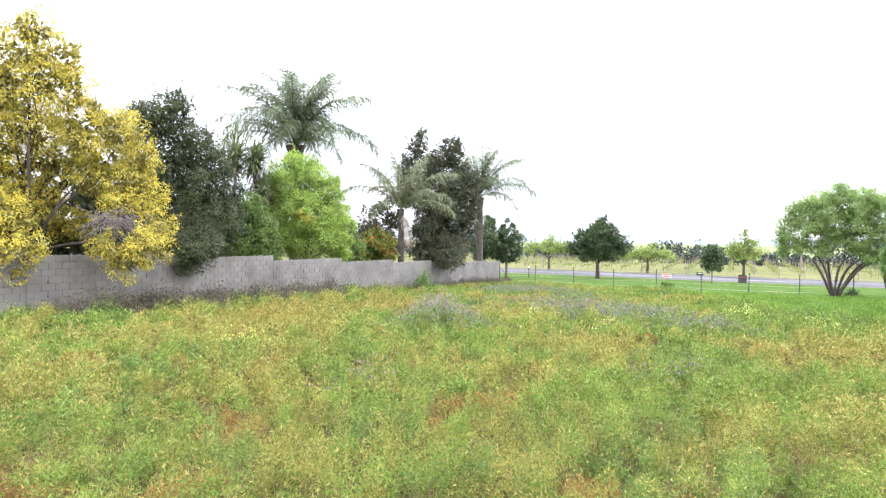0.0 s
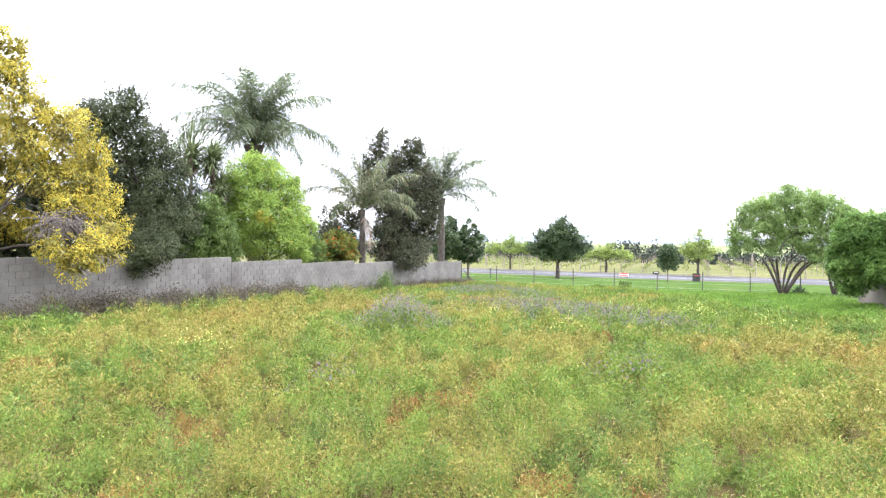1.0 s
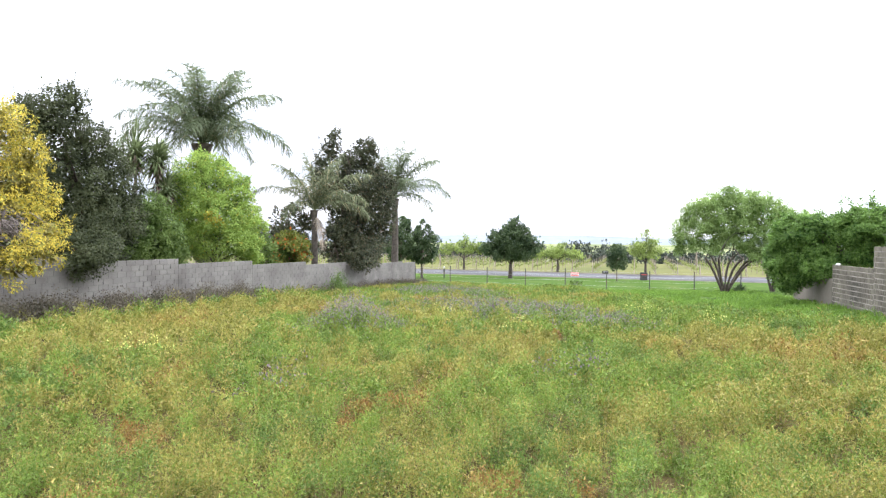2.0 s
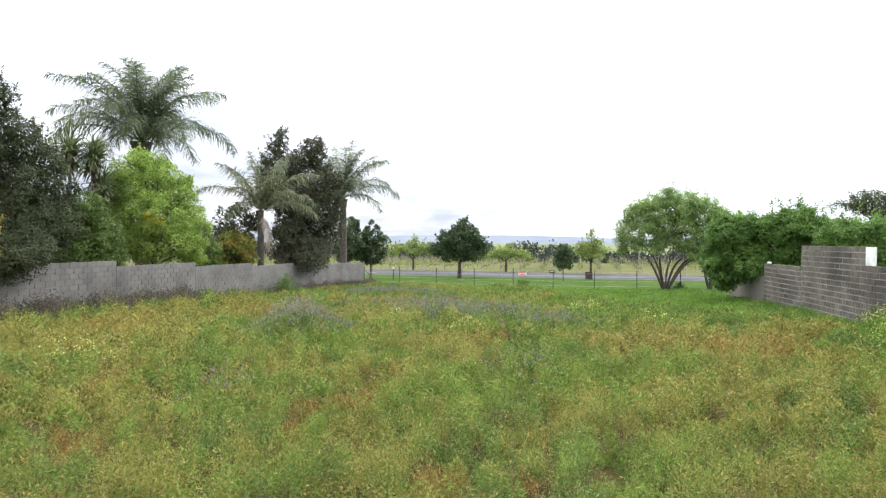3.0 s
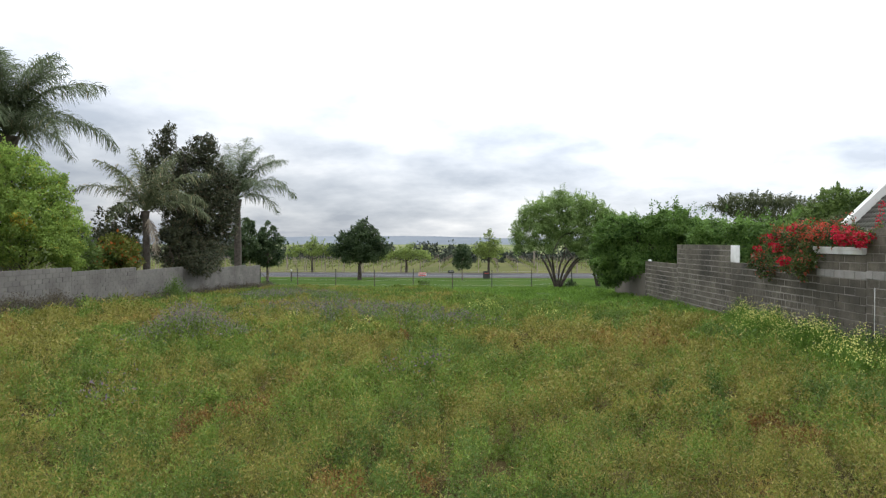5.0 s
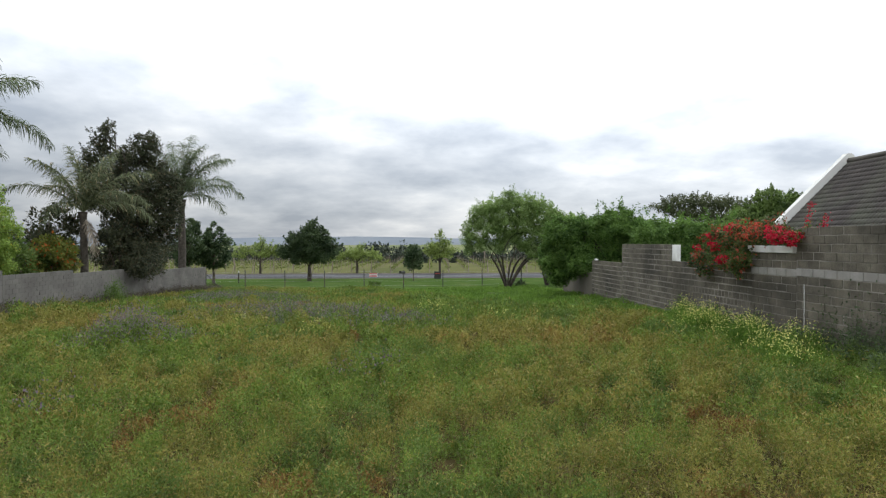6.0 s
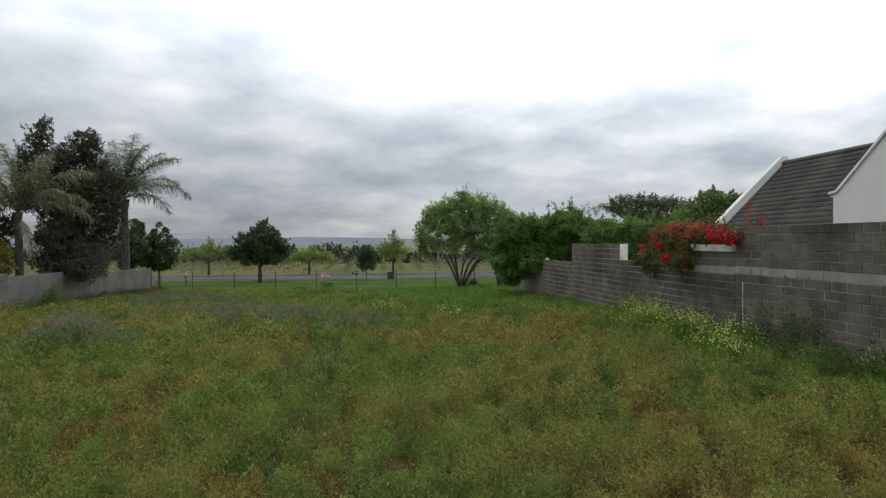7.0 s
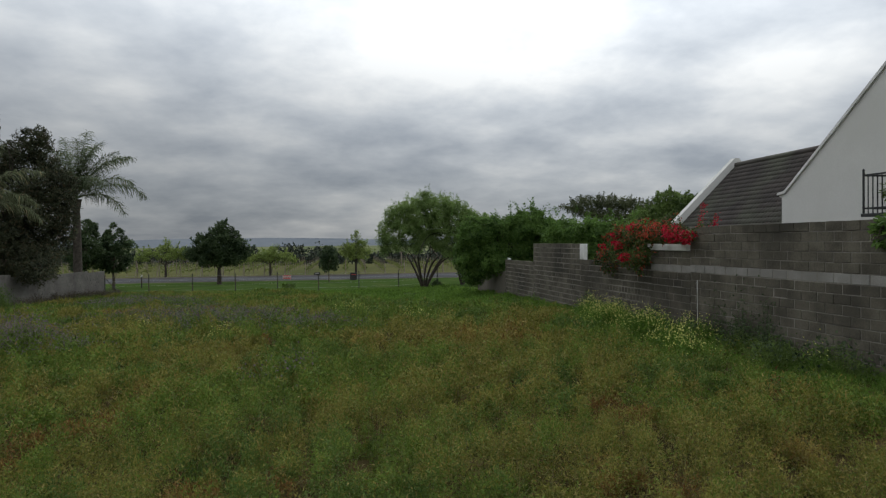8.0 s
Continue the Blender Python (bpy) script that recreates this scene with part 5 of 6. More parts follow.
def vineyard():
    row = thing("vineyard_row", 0, 0, 0, "trellised row of young yellow-green vines on posts", "vineyard row", "vineyard rows")
    y0, y1 = 83.0, 120.0
    pp = []
    for y in np.arange(y0, y1, 4.0):
        z = float(gz(0, y))
        pp.append(tube_arrays([(0, y, z - 0.1), (0, y, z + 0.8), (0, y, z + 1.65)], [0.045, 0.045, 0.04], 5))
    zz = float(gz(0, y0))
    pp.append(tube_arrays([(0, y0 - 1.2, zz), (0, y0 - 0.6, zz + 0.75), (0, y0, zz + 1.5)], [0.04] * 3, 5))
    tagged(mesh_part("trellis", raw_mesh("trellis", *join_arrays(pp)), M["wood_post"], row), kind="stuff")
    n = 520
    y = rng.uniform(y0, y1, n)
    p = np.stack([rng.normal(size=n) * 0.16, y, gz(0 * y, y) + 0.5 + np.abs(rng.normal(size=n)) * 0.24], -1)
    ln = rng.uniform(0.12, 0.26, n)
    v, f = leaf_arrays(p, rng.normal(size=(n, 3)), rng.normal(size=(n, 3)), ln, ln * 0.7)
    tagged(mesh_part("vines", raw_mesh("vines", v, f), M["vine_leaf"], row), kind="stuff")
    wp = [(0, y, float(gz(0, y)) + 1.1) for y in np.arange(y0, y1, 4.0)]
    mesh_part("wire", raw_mesh("wire", *tube_arrays(wp, [0.004] * len(wp), 3)), M["galvanised"], row)
    for i in range(-26, 22):
        if i:
            copy_thing(row, pose(2.6 * i, 0, 0))


def woods():
    spots = [(-70, 255, 70, 6, 30), (-12, 250, 30, 7.5, 14), (24, 235, 40, 5.5, 14), (75, 240, 70, 6.5, 26), (-150, 280, 90, 6, 24), (150, 260, 90, 7, 24)]
    for (x, y, w, h, n) in spots:
        z = float(gz(x, y))
        t = thing("woodland_belt", x, y, z, "distant dark belt of trees beyond the vineyard", "woodland", kind="stuff")
        lumps = []
        for i in range(n):
            hh = h * rng.uniform(0.55, 1.1)
            lumps.append(((-w / 2 + w * (i + rng.uniform(0, 1)) / n, rng.uniform(-4, 4), hh * 0.45), (rng.uniform(1.6, 3.4), 3, hh * 0.55)))
        v, f = crown_arrays(lumps, 230 * n, 1.0, 0.6, 0.34, 0.0, 0.6, 18)
        tagged(mesh_part("canopy", raw_mesh("canopy", v, f), M["far_wood"], t), kind="stuff")
    # low windbreak at the end of the vine rows
    z = float(gz(0, 123))
    t = thing("windbreak", 0, 123, z, "long low dark windbreak hedge behind the vineyard", "hedge", kind="stuff")
    lumps = [((x, rng.uniform(-1, 1), 0.8), (rng.uniform(1.8, 3.0), 1.2, rng.uniform(0.5, 1.3))) for x in np.arange(-75, 62, 2.6)]
    v, f = crown_arrays(lumps, 15000, 0.5, 0.6, 0.34, 0.0, 0.6, 14)
    tagged(mesh_part("canopy", raw_mesh("canopy", v, f), M["far_wood"], t), kind="stuff")


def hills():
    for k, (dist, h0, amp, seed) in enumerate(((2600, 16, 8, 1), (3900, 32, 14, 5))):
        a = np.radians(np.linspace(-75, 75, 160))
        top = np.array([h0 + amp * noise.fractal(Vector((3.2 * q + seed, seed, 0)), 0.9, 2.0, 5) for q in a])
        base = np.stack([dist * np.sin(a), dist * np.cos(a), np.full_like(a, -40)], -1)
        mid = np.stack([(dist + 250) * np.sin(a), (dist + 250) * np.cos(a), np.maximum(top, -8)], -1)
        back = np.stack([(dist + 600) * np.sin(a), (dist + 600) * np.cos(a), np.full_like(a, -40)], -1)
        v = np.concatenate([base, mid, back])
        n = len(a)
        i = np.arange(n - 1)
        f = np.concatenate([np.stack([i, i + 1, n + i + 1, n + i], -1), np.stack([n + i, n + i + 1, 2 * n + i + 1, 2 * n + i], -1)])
        # both ridges get their haze from the material's colour alone
        tagged(mesh_part("backdrop_hills", raw_mesh("hills", v, f), M["far_hill_hazed"], smooth=True), "low hills on the horizon, haze painted in as blue-grey", "hills", kind="structure")


vineyard()
woods()
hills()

# ---- small far things ----


def spiky_clump(x, y, label):
    z = float(gz(x, y))
    t = thing("agave", x, y, z, label, "agave")
    mesh_part("heart", raw_mesh("heart", *tube_arrays([(0, 0, -0.05), (0, 0, 0.15), (0, 0, 0.3)], [0.12, 0.1, 0.04], 8)), M["leaf_dark"], t)
    for i in range(30):
        a, el = i * 2.4, radians(85 - 2.3 * i)
        d = np.array([math.cos(a) * math.cos(el), math.sin(a) * math.cos(el), math.sin(el)])
        v, f = tube_arrays([d * 0.05, d * 0.35, d * 0.7 + np.array([0, 0, -0.04])], [0.035, 0.04, 0.006], 4)
        mesh_part("leaf", raw_mesh("leaf", v, f), M["leaf_street"], t)


def far_house(x, y, w, h, label):
    z = float(gz(x, y))
    t = thing("farm_house", x, y, z, label, "house", "distant farm buildings")
    part("wall", box_bm(-w / 2, w / 2, -4, 4, -1, h * 0.65), M["plaster"], t)
    bm = bmesh.new()
    prism(bm, [(-4.4, h * 0.64), (0, h), (4.4, h * 0.64)], "x", -w / 2 - 0.4, w / 2 + 0.4)
    part("roof", bm, M["kerb"], t)
    for k in (-0.3, 0.0, 0.3):
        part("window", box_bm(k * w - 0.6, k * w + 0.6, -4.03, -4.002, h * 0.2, h * 0.45), M["steel_black"], t)


def posts():
    z = float(gz(-18.4, 60))
    t = thing("marker_post", -18.4, 60, z, "short dark marker post with a white top", "post")
    mesh_part("shaft", raw_mesh("shaft", *tube_arrays([(0, 0, -0.2), (0, 0, 0.5), (0, 0, 1.0)], [0.06] * 3, 8)), M["post_paint"], t)
    mesh_part("cap", raw_mesh("cap", *tube_arrays([(0, 0, 1.0), (0, 0, 1.1), (0, 0, 1.2)], [0.065, 0.065, 0.05], 8)), M["white_paint"], t)
    z = float(gz(8.44, 95))
    t = thing("utility_pole", 8.44, 95, z, "short timber pole standing in the vineyard", "pole")
    mesh_part("shaft", raw_mesh("shaft", *tube_arrays([(0, 0, -0.2), (0, 0, 1.4), (0, 0, 2.75)], [0.09, 0.085, 0.08], 8)), M["wood_post"], t)
    part("crossbar", box_bm(-0.3, 0.3, -0.04, 0.04, 2.5, 2.58), M["wood_post"], t)


def bag(s, z):
    """A crumpled white plastic bag lying on the wall's top."""
    bm = bmesh.new()
    bmesh.ops.create_icosphere(bm, subdivisions=3, radius=1.0)
    for v in bm.verts:
        k = 1 + 0.35 * noise.noise(v.co * 2.3) + 0.12 * noise.noise(v.co * 6.0)
        v.co = Vector((0.07 * v.co.x * k, 0.2 * v.co.y * k, 0.05 * max(v.co.z, -0.9) * k + 0.04))
    ob = part("plastic_bag", bm, M["white_paint"], smooth=True)
    ob.matrix_basis = right_pose @ Matrix.Translation((0, s, z))
    tagged(ob, "crumpled white plastic bag lying on the wall", "bag")


bag(30.72, 1.192)
spiky_clump(6.8, 45.4, "dark spiky agave clump beside the willow")
tree("verge_shrub", -4.5, 50.3, [((0, 0, 0.25), (0.35, 0.3, 0.22)), ((0.3, 0, 0.2), (0.3, 0.3, 0.18))], 900, 0.09, M["grass_blue"], "small grey-green shrub behind the fence", "shrub", trunk_r=0.03, trunk_h=0.25, sub=0.4)
for q in ((-125, 500, 16, 5.8), (-112, 515, 10, 5.0), (-76, 500, 12, 3.6), (-160, 540, 14, 5.2)):
    far_house(*q, "distant white farm building with a pale roof")
posts()

# ---- the overgrown field ----


def patch(x, y, scale, seed):
    """Smooth value in about -1..1 from a few crossed waves."""
    r = np.random.default_rng(seed)
    v = 0
    for i in range(7):
        a, k, ph = r.uniform(0, 2 * np.pi), r.uniform(0.5, 1.9) / scale, r.uniform(0, 6.28)
        v = v + np.sin(k * (x * np.cos(a) + y * np.sin(a)) * 2 * np.pi / 2.2 + ph + 0.9 * np.sin(0.7 * k * (y * np.cos(a) - x * np.sin(a)) * 3 + ph))
    return v / 3.2


def near(x, y, spots):
    """Largest closeness to any of the spots (x, y, rx, ry)."""
    best = np.zeros_like(x)
    for sx, sy, rx, ry in spots:
        best = np.maximum(best, np.exp(-((x - sx) / rx) ** 2 - ((y - sy) / ry) ** 2))
    return best


RUST = [(-3.0, 7.8, 1.2, 0.75), (-6.9, 8.0, 0.5, 0.7), (-1.0, 5.15, 0.5, 0.42), (2.5, 12.0, 0.35, 0.5), (3.9, 7.4, 0.5, 0.75), (3.0, 4.8, 0.55, 0.4), (-0.3, 5.2, 0.3, 0.3), (-10.2, 6.8, 0.5, 0.6), (-4.1, 3.9, 0.4, 0.4), (-5.0, 3.0, 0.3, 0.3), (-4.9, 5.2, 0.4, 0.4), (6.3, 7.4, 0.45, 0.5)]
STRAW = [(-2.5, 14.9, 0.9, 1.6), (4.1, 15.2, 2.6, 2.0), (-10.5, 19.5, 2.2, 1.8), (-11.9, 13.9, 1.5, 1.6), (-2.4, 9.7, 1.1, 0.5), (7.0, 19.5, 1.2, 2.0), (-9.0, 27.0, 3.0, 1.4)]
PURPLE = [(-0.65, 10.7, 0.55, 0.6), (-2.7, 20.8, 2.2, 2.4), (-5.9, 24.0, 2.6, 2.6), (-4.9, 8.2, 0.5, 0.6), (-4.8, 21.6, 1.3, 2.0), (-9.8, 32.5, 2.6, 3.0), (-0.3, 18.4, 1.0, 1.2)]
YELLOW = [(-5.6, 18.7, 0.5, 1.2), (-3.1, 17.5, 0.4, 0.8), (-8.5, 9.2, 0.5, 0.6), (2.5, 21.7, 0.5, 0.9), (0.5, 23.7, 0.9, 1.0)]
LUSH = [(4.5, 35.0, 4.0, 8.0), (8.0, 30.0, 4.5, 9.0), (8.7, 17.0, 2.1, 8.5), (6.0, 42.0, 6.0, 8.0), (8.6, 9.0, 1.8, 4.0)]
GREEN = [(-0.5, 13.1, 0.8, 1.2), (-1.2, 8.9, 0.9, 0.6), (-1.5, 9.7, 1.1, 0.9), (-7.1, 10.7, 1.05, 0.95), (4.7, 7.0, 0.5, 0.5), (0.5, 6.8, 0.7, 0.6), (-11.4, 7.5, 0.6, 0.9), (-2.3, 5.0, 0.35, 0.35), (-0.7, 7.3, 0.6, 0.45), (-6.8, 4.2, 0.5, 0.5), (0.9, 6.3, 0.6, 0.5), (-1.2, 14.9, 0.9, 1.3)]


def field_class(x, y, tone, loose):
    """The kind of weed that grows at a place: 0 green, 1 olive, 2 straw, 3 rust, 4 lush, 5 blue-green."""
    p1, p2 = patch(x, y, 5.0, 1), patch(x, y, 1.8, 2)
    straw = -0.08 + 0.32 * p1 + 0.36 * p2 + 0.30 * tone + loose + 1.5 * near(x, y, STRAW) - 1.5 * near(x, y, GREEN) - 2.6 * near(x, y, LUSH) - 0.3 * np.clip((y - 18) / 8, 0, 1)
    rust = 1.5 * near(x, y, RUST) + 0.42 * patch(x, y, 0.8, 3) + 0.26 * tone + loose
    lush = near(x, y, LUSH) + loose + 0.9 * np.clip((y + 2.2 * x - 37) / 5, 0, 1)
    cls = np.where(straw > 1.0, 2, np.where(straw > -0.15, 1, 0))
    cls = np.where((cls == 0) & (patch(x, y, 2.2, 5) + 0.4 * tone + loose > 0.35), 5, cls)
    cls = np.where(rust > 0.92, 3, cls)
    return np.where(lush > 0.55, 4, cls)


def weed_domes(x, y, radius, height, leaves, size, slim):
    """Bushy weeds: small leaves over a low dome about each foot. Gives the triangles' corners and how high each leaf sits on its dome."""
    n = len(x)
    off = unit(rng.normal(size=(n, leaves, 3)) + np.array([0, 0, 0.55]))
    off[..., 2] = np.abs(off[..., 2])
    rad = rng.uniform(0.2, 1.0, (n, leaves, 1)) ** 0.45
    q = off * rad
    lift = q[..., 2] * (1 + 0.25 * rng.normal(size=(n, leaves)))
    p = np.stack([x[:, None] + q[..., 0] * radius[:, None], y[:, None] + q[..., 1] * radius[:, None], gz(x, y)[:, None] + height[:, None] * (0.06 + 0.94 * lift)], -1).reshape(-1, 3)
    d = unit(0.45 * off.reshape(-1, 3) + np.array([0, 0, 0.35]) + 0.75 * rng.normal(size=p.shape))
    ln = size * rng.uniform(0.55, 1.5, (len(p), 1))
    sd = unit(np.cross(d, rng.normal(size=p.shape))) * ln * slim * 0.5
    return np.stack([p - sd, p + sd, p + d * ln], 1), lift.ravel()


def plants(x, y, h, blades, flecks, blade_w, fleck, spread, curl=0.35, apart=False, low=0.2):
    """Weedy grass: leaning blades from one foot, with small leaves along them."""
    n = len(x)
    z = gz(x, y)
    foot = np.stack([x, y, z - 0.02], -1)
    out = []
    az = rng.uniform(0, 2 * np.pi, (n, blades))
    lean = np.abs(rng.normal(size=(n, blades))) * spread
    hh = h[:, None] * rng.uniform(0.55, 1.15, (n, blades))
    d = np.stack([np.cos(az) * lean, np.sin(az) * lean, np.ones_like(az)], -1)
    tip = foot[:, None] + d * hh[..., None]
    tip[..., 2] -= hh * lean * curl
    side = np.stack([-np.sin(az + 0.7), np.cos(az + 0.7), 0 * az], -1) * blade_w
    f0 = np.broadcast_to(foot[:, None], tip.shape)
    v = np.stack([f0 - side, f0 + side, tip], 2).reshape(-1, 3)
    out.append((v, np.arange(n * blades * 3).reshape(-1, 3)))
    if flecks:
        b = rng.integers(0, blades, (n, flecks))
        s = rng.uniform(low, 1.05, (n, flecks))[..., None] ** 0.7
        rows = np.arange(n)[:, None]
        q = foot[:, None] * (1 - s) + tip[rows, b] * s
        fl = np.repeat(np.minimum(fleck, 0.45 * h), flecks)[:, None]
        q = q.reshape(-1, 3) + rng.normal(size=(n * flecks, 3)) * fl * np.array([1.0, 1.0, 0.4])
        dd = unit(rng.normal(size=q.shape) + np.array([0, 0, 0.5]))
        ln = fl * rng.uniform(0.55, 1.75, (len(q), 1))
        sd = unit(np.cross(dd, rng.normal(size=q.shape))) * ln * 0.115
        v = np.stack([q - sd, q + sd, q + dd * ln], 1).reshape(-1, 3)
        out.append((v, np.arange(len(q) * 3).reshape(-1, 3)))
    return out if apart else join_arrays(out)


def scatter(x0, x1, y0, y1, per_m2, seed):
    r = np.random.default_rng(seed)
    n = int((x1 - x0) * (y1 - y0) * per_m2)
    return r.uniform(x0, x1, n), r.uniform(y0, y1, n)


def field():
    # ring, spacing of the weeds, leaves on each, leaf length, stem width
    zones = [(4.2, 8.0, 0.27, 600, 0.031, 0.0022), (8.0, 14.0, 0.36, 420, 0.052, 0.0032), (14.0, 24.0, 0.52, 300, 0.085, 0.0050), (24.0, 36.0, 0.80, 300, 0.125, 0.0085), (36.0, 56.0, 1.15, 290, 0.17, 0.012)]
    sets = {k: [] for k in range(7)}
    for k, (a, b, gap, leaves, size, stem) in enumerate(zones):
        gx, gy = np.meshgrid(np.arange(-17.0, 9.7, gap), np.arange(-1.0, 47.6, gap))
        x, y = gx.ravel() + gap * rng.uniform(-0.5, 0.5, gx.size), gy.ravel() + gap * rng.uniform(-0.5, 0.5, gx.size)
        d = np.hypot(x, y)
        keep = (d >= a) & (d < b) & (y < 47.4) & (x > -17.1) & (x < 9.85 - 0.052 * y) & (x > -2.1 * np.maximum(y, 0) - 2.5) & (x < 1.3 * np.maximum(y, 0) + 2.5) & (rng.uniform(size=len(x)) > 0.07)
        x, y = x[keep], y[keep]
        tone = rng.normal(size=len(x))
        cls = field_class(x, y, tone, 0.12 * rng.normal(size=len(x)))
        far = np.clip(1.1 - np.maximum(y - 22, 0) / 22, 0.3, 1)
        for c in range(6):
            mk = cls == c
            n = int(mk.sum())
            if n < 2:
                continue
            high = (0.34, 0.36, 0.36, 0.24, 0.16, 0.32)[c] * rng.uniform(0.55, 1.35, n) * (1 + 0.42 * patch(x[mk], y[mk], 0.9, 9)).clip(0.35, 1.6) * far[mk]
            wide = gap * rng.uniform(0.45, 0.85, n)
            tri, lift = weed_domes(x[mk], y[mk], wide, high, leaves, size * (0.9 if c == 4 else 1.0), 0.2 if c == 4 else 0.30)
            who = np.full(len(tri), c)
            swap = rng.uniform(size=len(tri))
            if k > 1 and c in (0, 1, 5):
                who = np.where(swap < 0.12 * lift, 1, who)
            elif c in (0, 5):
                who = np.where(swap < 0.20 * lift, 1, np.where(swap > 0.98, 2, who))
            elif c == 1:
                who = np.where(swap < 0.14, 0, np.where(swap > 1 - 0.10 * lift, 2, who))
            elif c in (2, 3):
                who = np.where(swap < 0.15, 1, np.where(swap > 0.85, 5 - c, who))
            for w in range(6):
                if (who == w).any():
                    t = tri[who == w].reshape(-1, 3)
                    sets[w].append((t, np.arange(len(t)).reshape(-1, 3)))
            if c != 4:
                sets[6].append(plants(x[mk] + 0.4 * gap * rng.normal(size=n), y[mk] + 0.4 * gap * rng.normal(size=n), high * 1.2, (11, 9, 8, 6, 5)[k], 0, stem, 0.03, 0.6, curl=0.6))
    # thinner grass round and behind the standing place
    x, y = scatter(-17.0, 9.6, -9.0, 9.0, 34, 160)
    out = (np.hypot(x, y) < 4.2) | ~((x > -2.1 * np.maximum(y, 0) - 2.5) & (x < 1.3 * np.maximum(y, 0) + 2.5) & (y > -1.0))
    x, y = x[out & (x < 9.9 - 0.052 * y)], y[out & (x < 9.9 - 0.052 * y)]
    pick = patch(x, y, 2.4, 21) + 0.4 * rng.normal(size=len(x)) > 0
    for c, mk in ((0, pick), (1, ~pick)):
        stems, leaves = plants(x[mk], y[mk], 0.28 * rng.uniform(0.6, 1.25, int(mk.sum())), 3, 8, 0.005, 0.075, 0.4, apart=True, low=0.3)
        sets[6].append(stems)
        sets[c].append(leaves)
    names = [("green_grass", "grass_green", "knee-high green weedy grass covering the plot"), ("seeding_grass", "grass_olive", "olive seeding grass covering the plot"), ("dry_grass", "grass_straw", "dry straw-gold grass in patches"),
             ("rusty_weeds", "grass_rust", "rust-brown dock weeds in patches"), ("lush_grass", "grass_lush", "short lush green grass beside the wall"), ("blue_green_weeds", "grass_blue", "blue-green leafy weeds among the grass"), ("dry_stems", "grass_stem", "ochre dry stems under the grass tops")]
    for c, pieces in sets.items():
        nm, mt, lab = names[c]
        tagged(mesh_part(nm, raw_mesh(nm, *join_arrays(pieces)), M[mt]), lab, "grass", kind="stuff")


def clusters(spots, per, jitter=0.55):
    xs, ys = [], []
    for sx, sy, rx, ry in spots:
        n = max(4, int(per * rx * ry))
        xs.append(sx + rx * jitter * rng.normal(size=n))
        ys.append(sy + ry * jitter * rng.normal(size=n))
    return np.concatenate(xs), np.concatenate(ys)


def flower_heads(name, spots, per, h, size, heads, mat, label, stem_mat, width=0.05):
    x, y = clusters(spots, per)
    hh = h * rng.uniform(0.7, 1.25, len(x)) * (0.3 + 0.85 * near(x, y, spots))
    ob = mesh_part(name, raw_mesh(name, *plants(x, y, hh, 4, 20, 0.009, 0.08, 0.3)), stem_mat)
    tagged(ob, label, "flowers", kind="stuff")
    n = len(x) * heads
    i = np.repeat(np.arange(len(x)), heads)
    p = np.stack([x[i] + rng.normal(size=n) * 0.12, y[i] + rng.normal(size=n) * 0.12, gz(x[i], y[i]) + hh[i] * rng.uniform(0.75, 1.15, n)], -1)
    ln = size * rng.uniform(0.7, 1.3, n)
    v, f = leaf_arrays(p, rng.normal(size=p.shape) + np.array([0, 0, 0.5]), rng.normal(size=p.shape), ln, ln * 0.7)
    tagged(mesh_part("petals", raw_mesh("petals", v, f), mat, ob), kind="stuff")


def stalks():
    """Pale seeding stalks standing over the near grass."""
    x, y = scatter(-12.0, 9.0, 0.5, 16.0, 10, 77)
    d = np.hypot(x, y)
    keep = (d > 2.6) & (d < 15) & (patch(x, y, 2.5, 12) + 0.5 * rng.normal(size=len(x)) > 0.0) & (x < 9.0 - 0.052 * y)
    x, y = x[keep], y[keep]
    ob = mesh_part("seed_stalks", raw_mesh("seed_stalks", *plants(x, y, rng.uniform(0.3, 0.55, len(x)), 3, 8, 0.0025, 0.02, 0.75)), M["grass_stalk"])
    tagged(ob, "thin pale dry stalks standing over the grass", "grass", kind="stuff")


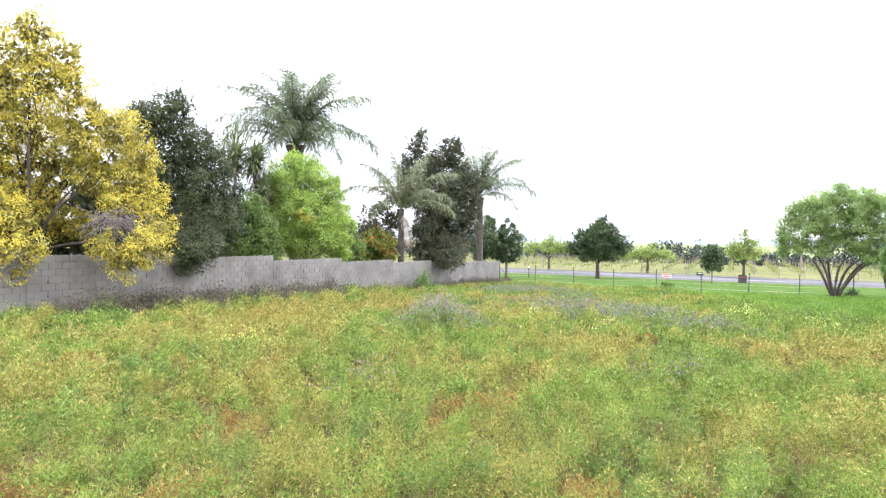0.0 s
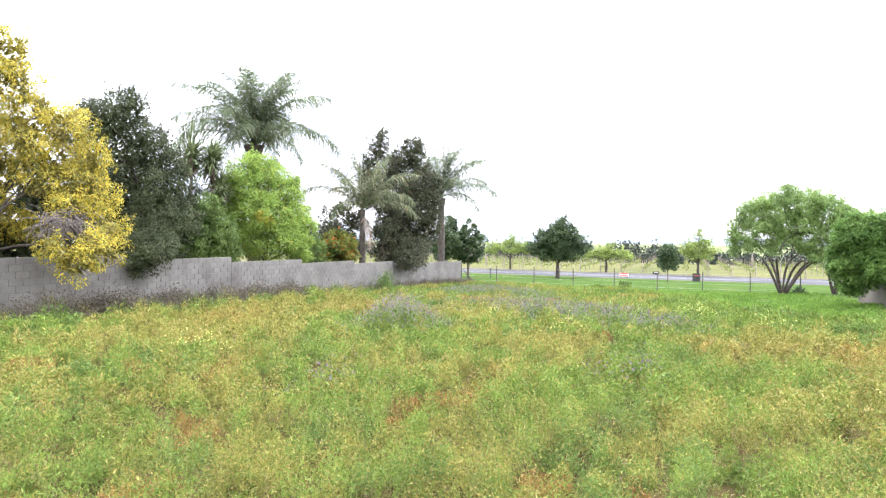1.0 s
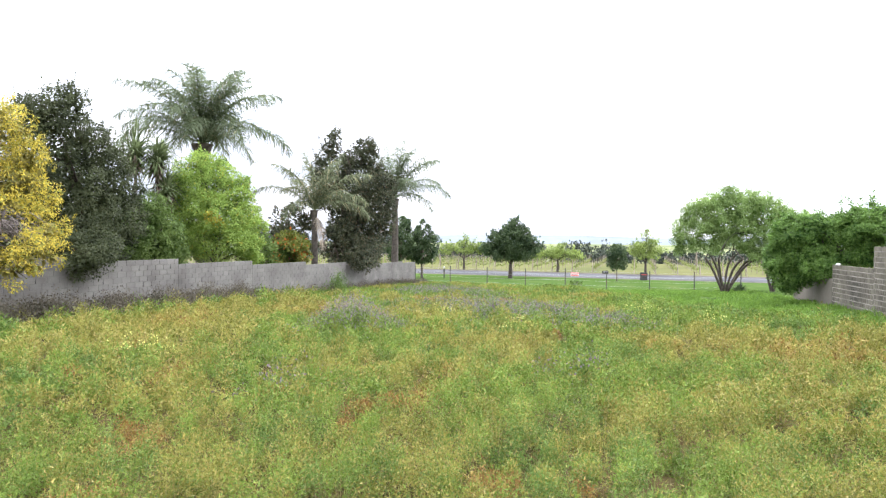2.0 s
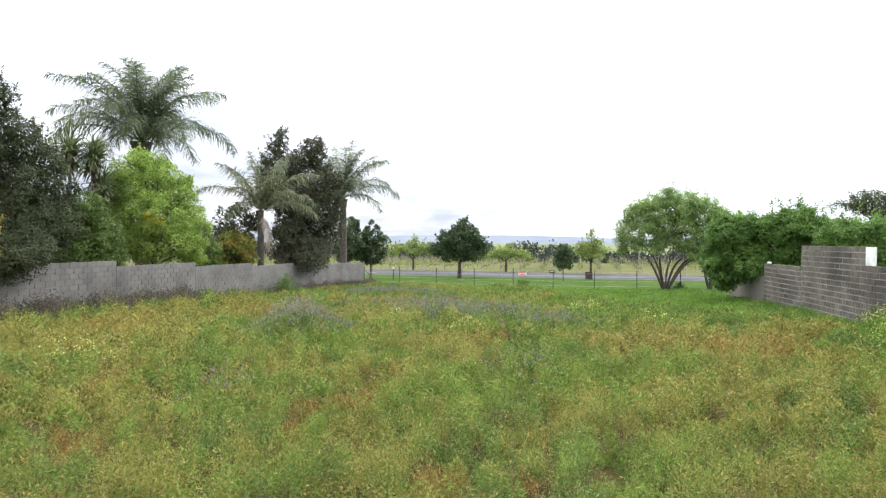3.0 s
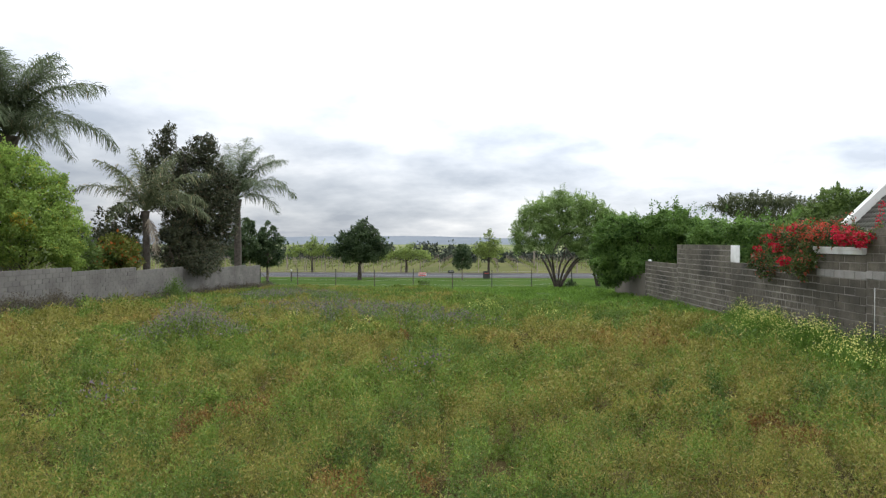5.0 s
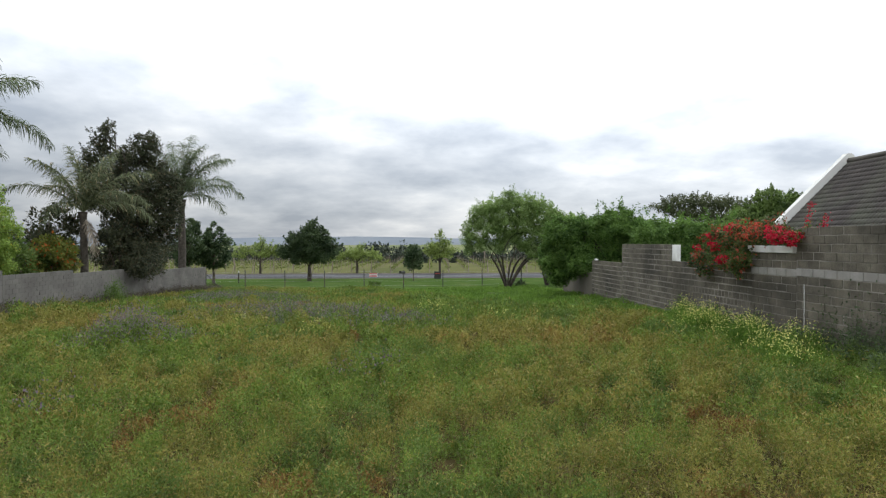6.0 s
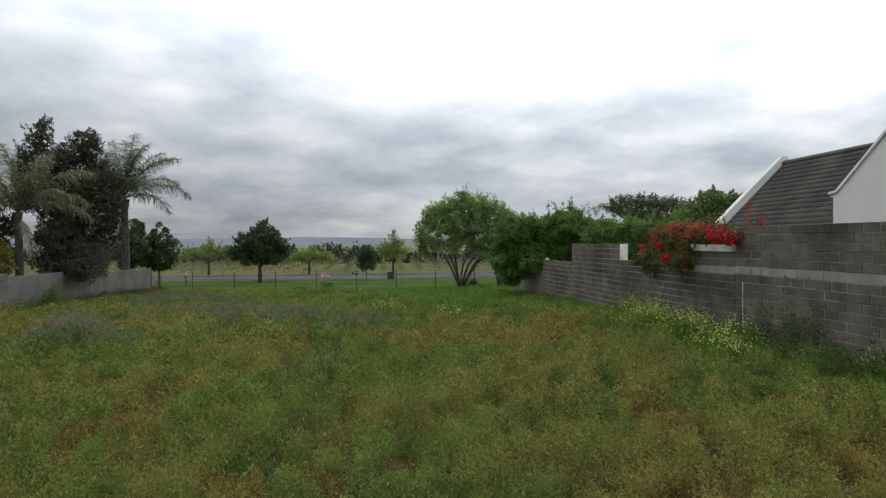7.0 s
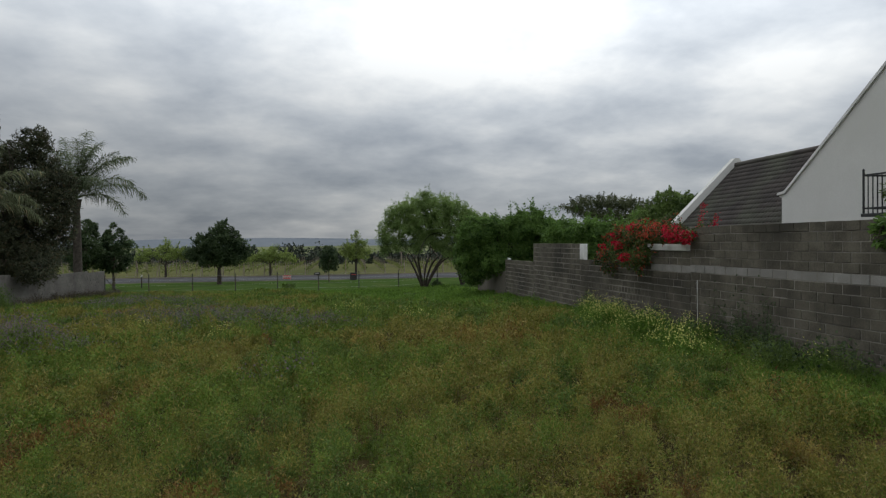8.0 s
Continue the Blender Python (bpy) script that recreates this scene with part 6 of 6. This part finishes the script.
field()
stalks()
flower_heads("purple_flowers", [(x, y, 1.25 * a, 1.25 * b) for x, y, a, b in PURPLE], 42, 0.46, 0.045, 7, M["petal_purple"], "purple flowering weeds in drifts among the grass", M["grass_blue"])
flower_heads("purple_flowers", [(-7.0, 14.8, 1.05, 1.1)], 420, 0.8, 0.036, 8, M["petal_purple"], "mound of grey-green weeds with dull purple flowers", M["grass_green"])
flower_heads("yellow_flowers", YELLOW, 60, 0.45, 0.034, 6, M["petal_yellow"], "pale yellow flowering weeds among the grass", M["grass_green"])
flower_heads("wall_flowers", [(8.2, 16.8, 0.55, 0.9), (7.6, 16.9, 0.5, 0.7), (8.1, 15.0, 0.6, 0.9), (7.4, 12.6, 0.5, 0.6), (8.7, 13.7, 0.4, 0.7), (7.0, 11.2, 0.55, 0.35), (8.4, 19.5, 0.4, 1.0), (8.4, 17.9, 0.45, 0.7), (8.6, 9.6, 0.16, 0.2)], 280, 0.6, 0.034, 5, M["petal_yellow"], "yellow flowering weeds in mounds along the block wall", M["grass_lush"])
flower_heads("wall_weeds", [(8.9, 12.2, 0.35, 0.6), (9.0, 11.2, 0.3, 0.5), (8.5, 13.6, 0.5, 0.5), (8.6, 15.6, 0.5, 1.2), (8.9, 9.6, 0.5, 0.8), (8.4, 10.4, 0.5, 0.6), (8.7, 18.6, 0.3, 0.8)], 150, 0.5, 0.06, 4, M["leaf_street"], "dark green tall weeds against the block wall", M["leaf_mid"])
flower_heads("tall_weeds", [(9.15, 11.75, 0.14, 0.14), (9.1, 12.5, 0.16, 0.2), (9.2, 13.6, 0.12, 0.16)], 700, 1.1, 0.05, 4, M["leaf_street"], "tall dark weed stems against the block wall", M["leaf_street"])
flower_heads("seeding_weeds", [(-16.3, 12.0 + 2.2 * i, 0.6, 1.5) for i in range(17)][:6], 260, 0.66, 0.05, 5, M["weed_dark"], "dark purplish seeding weeds along the wall", M["weed_dark"])
flower_heads("seeding_weeds", [(-16.4, 25.2 + 2.2 * i, 0.5, 1.5) for i in range(11)], 80, 0.42, 0.05, 5, M["weed_dark"], "low dark seeding weeds along the wall", M["weed_dark"])
flower_heads("wall_shrub", [(-16.2, 32.2, 0.5, 0.9)], 160, 1.0, 0.07, 5, M["grass_blue"], "bushy grey-green weed against the pale wall", M["grass_blue"])
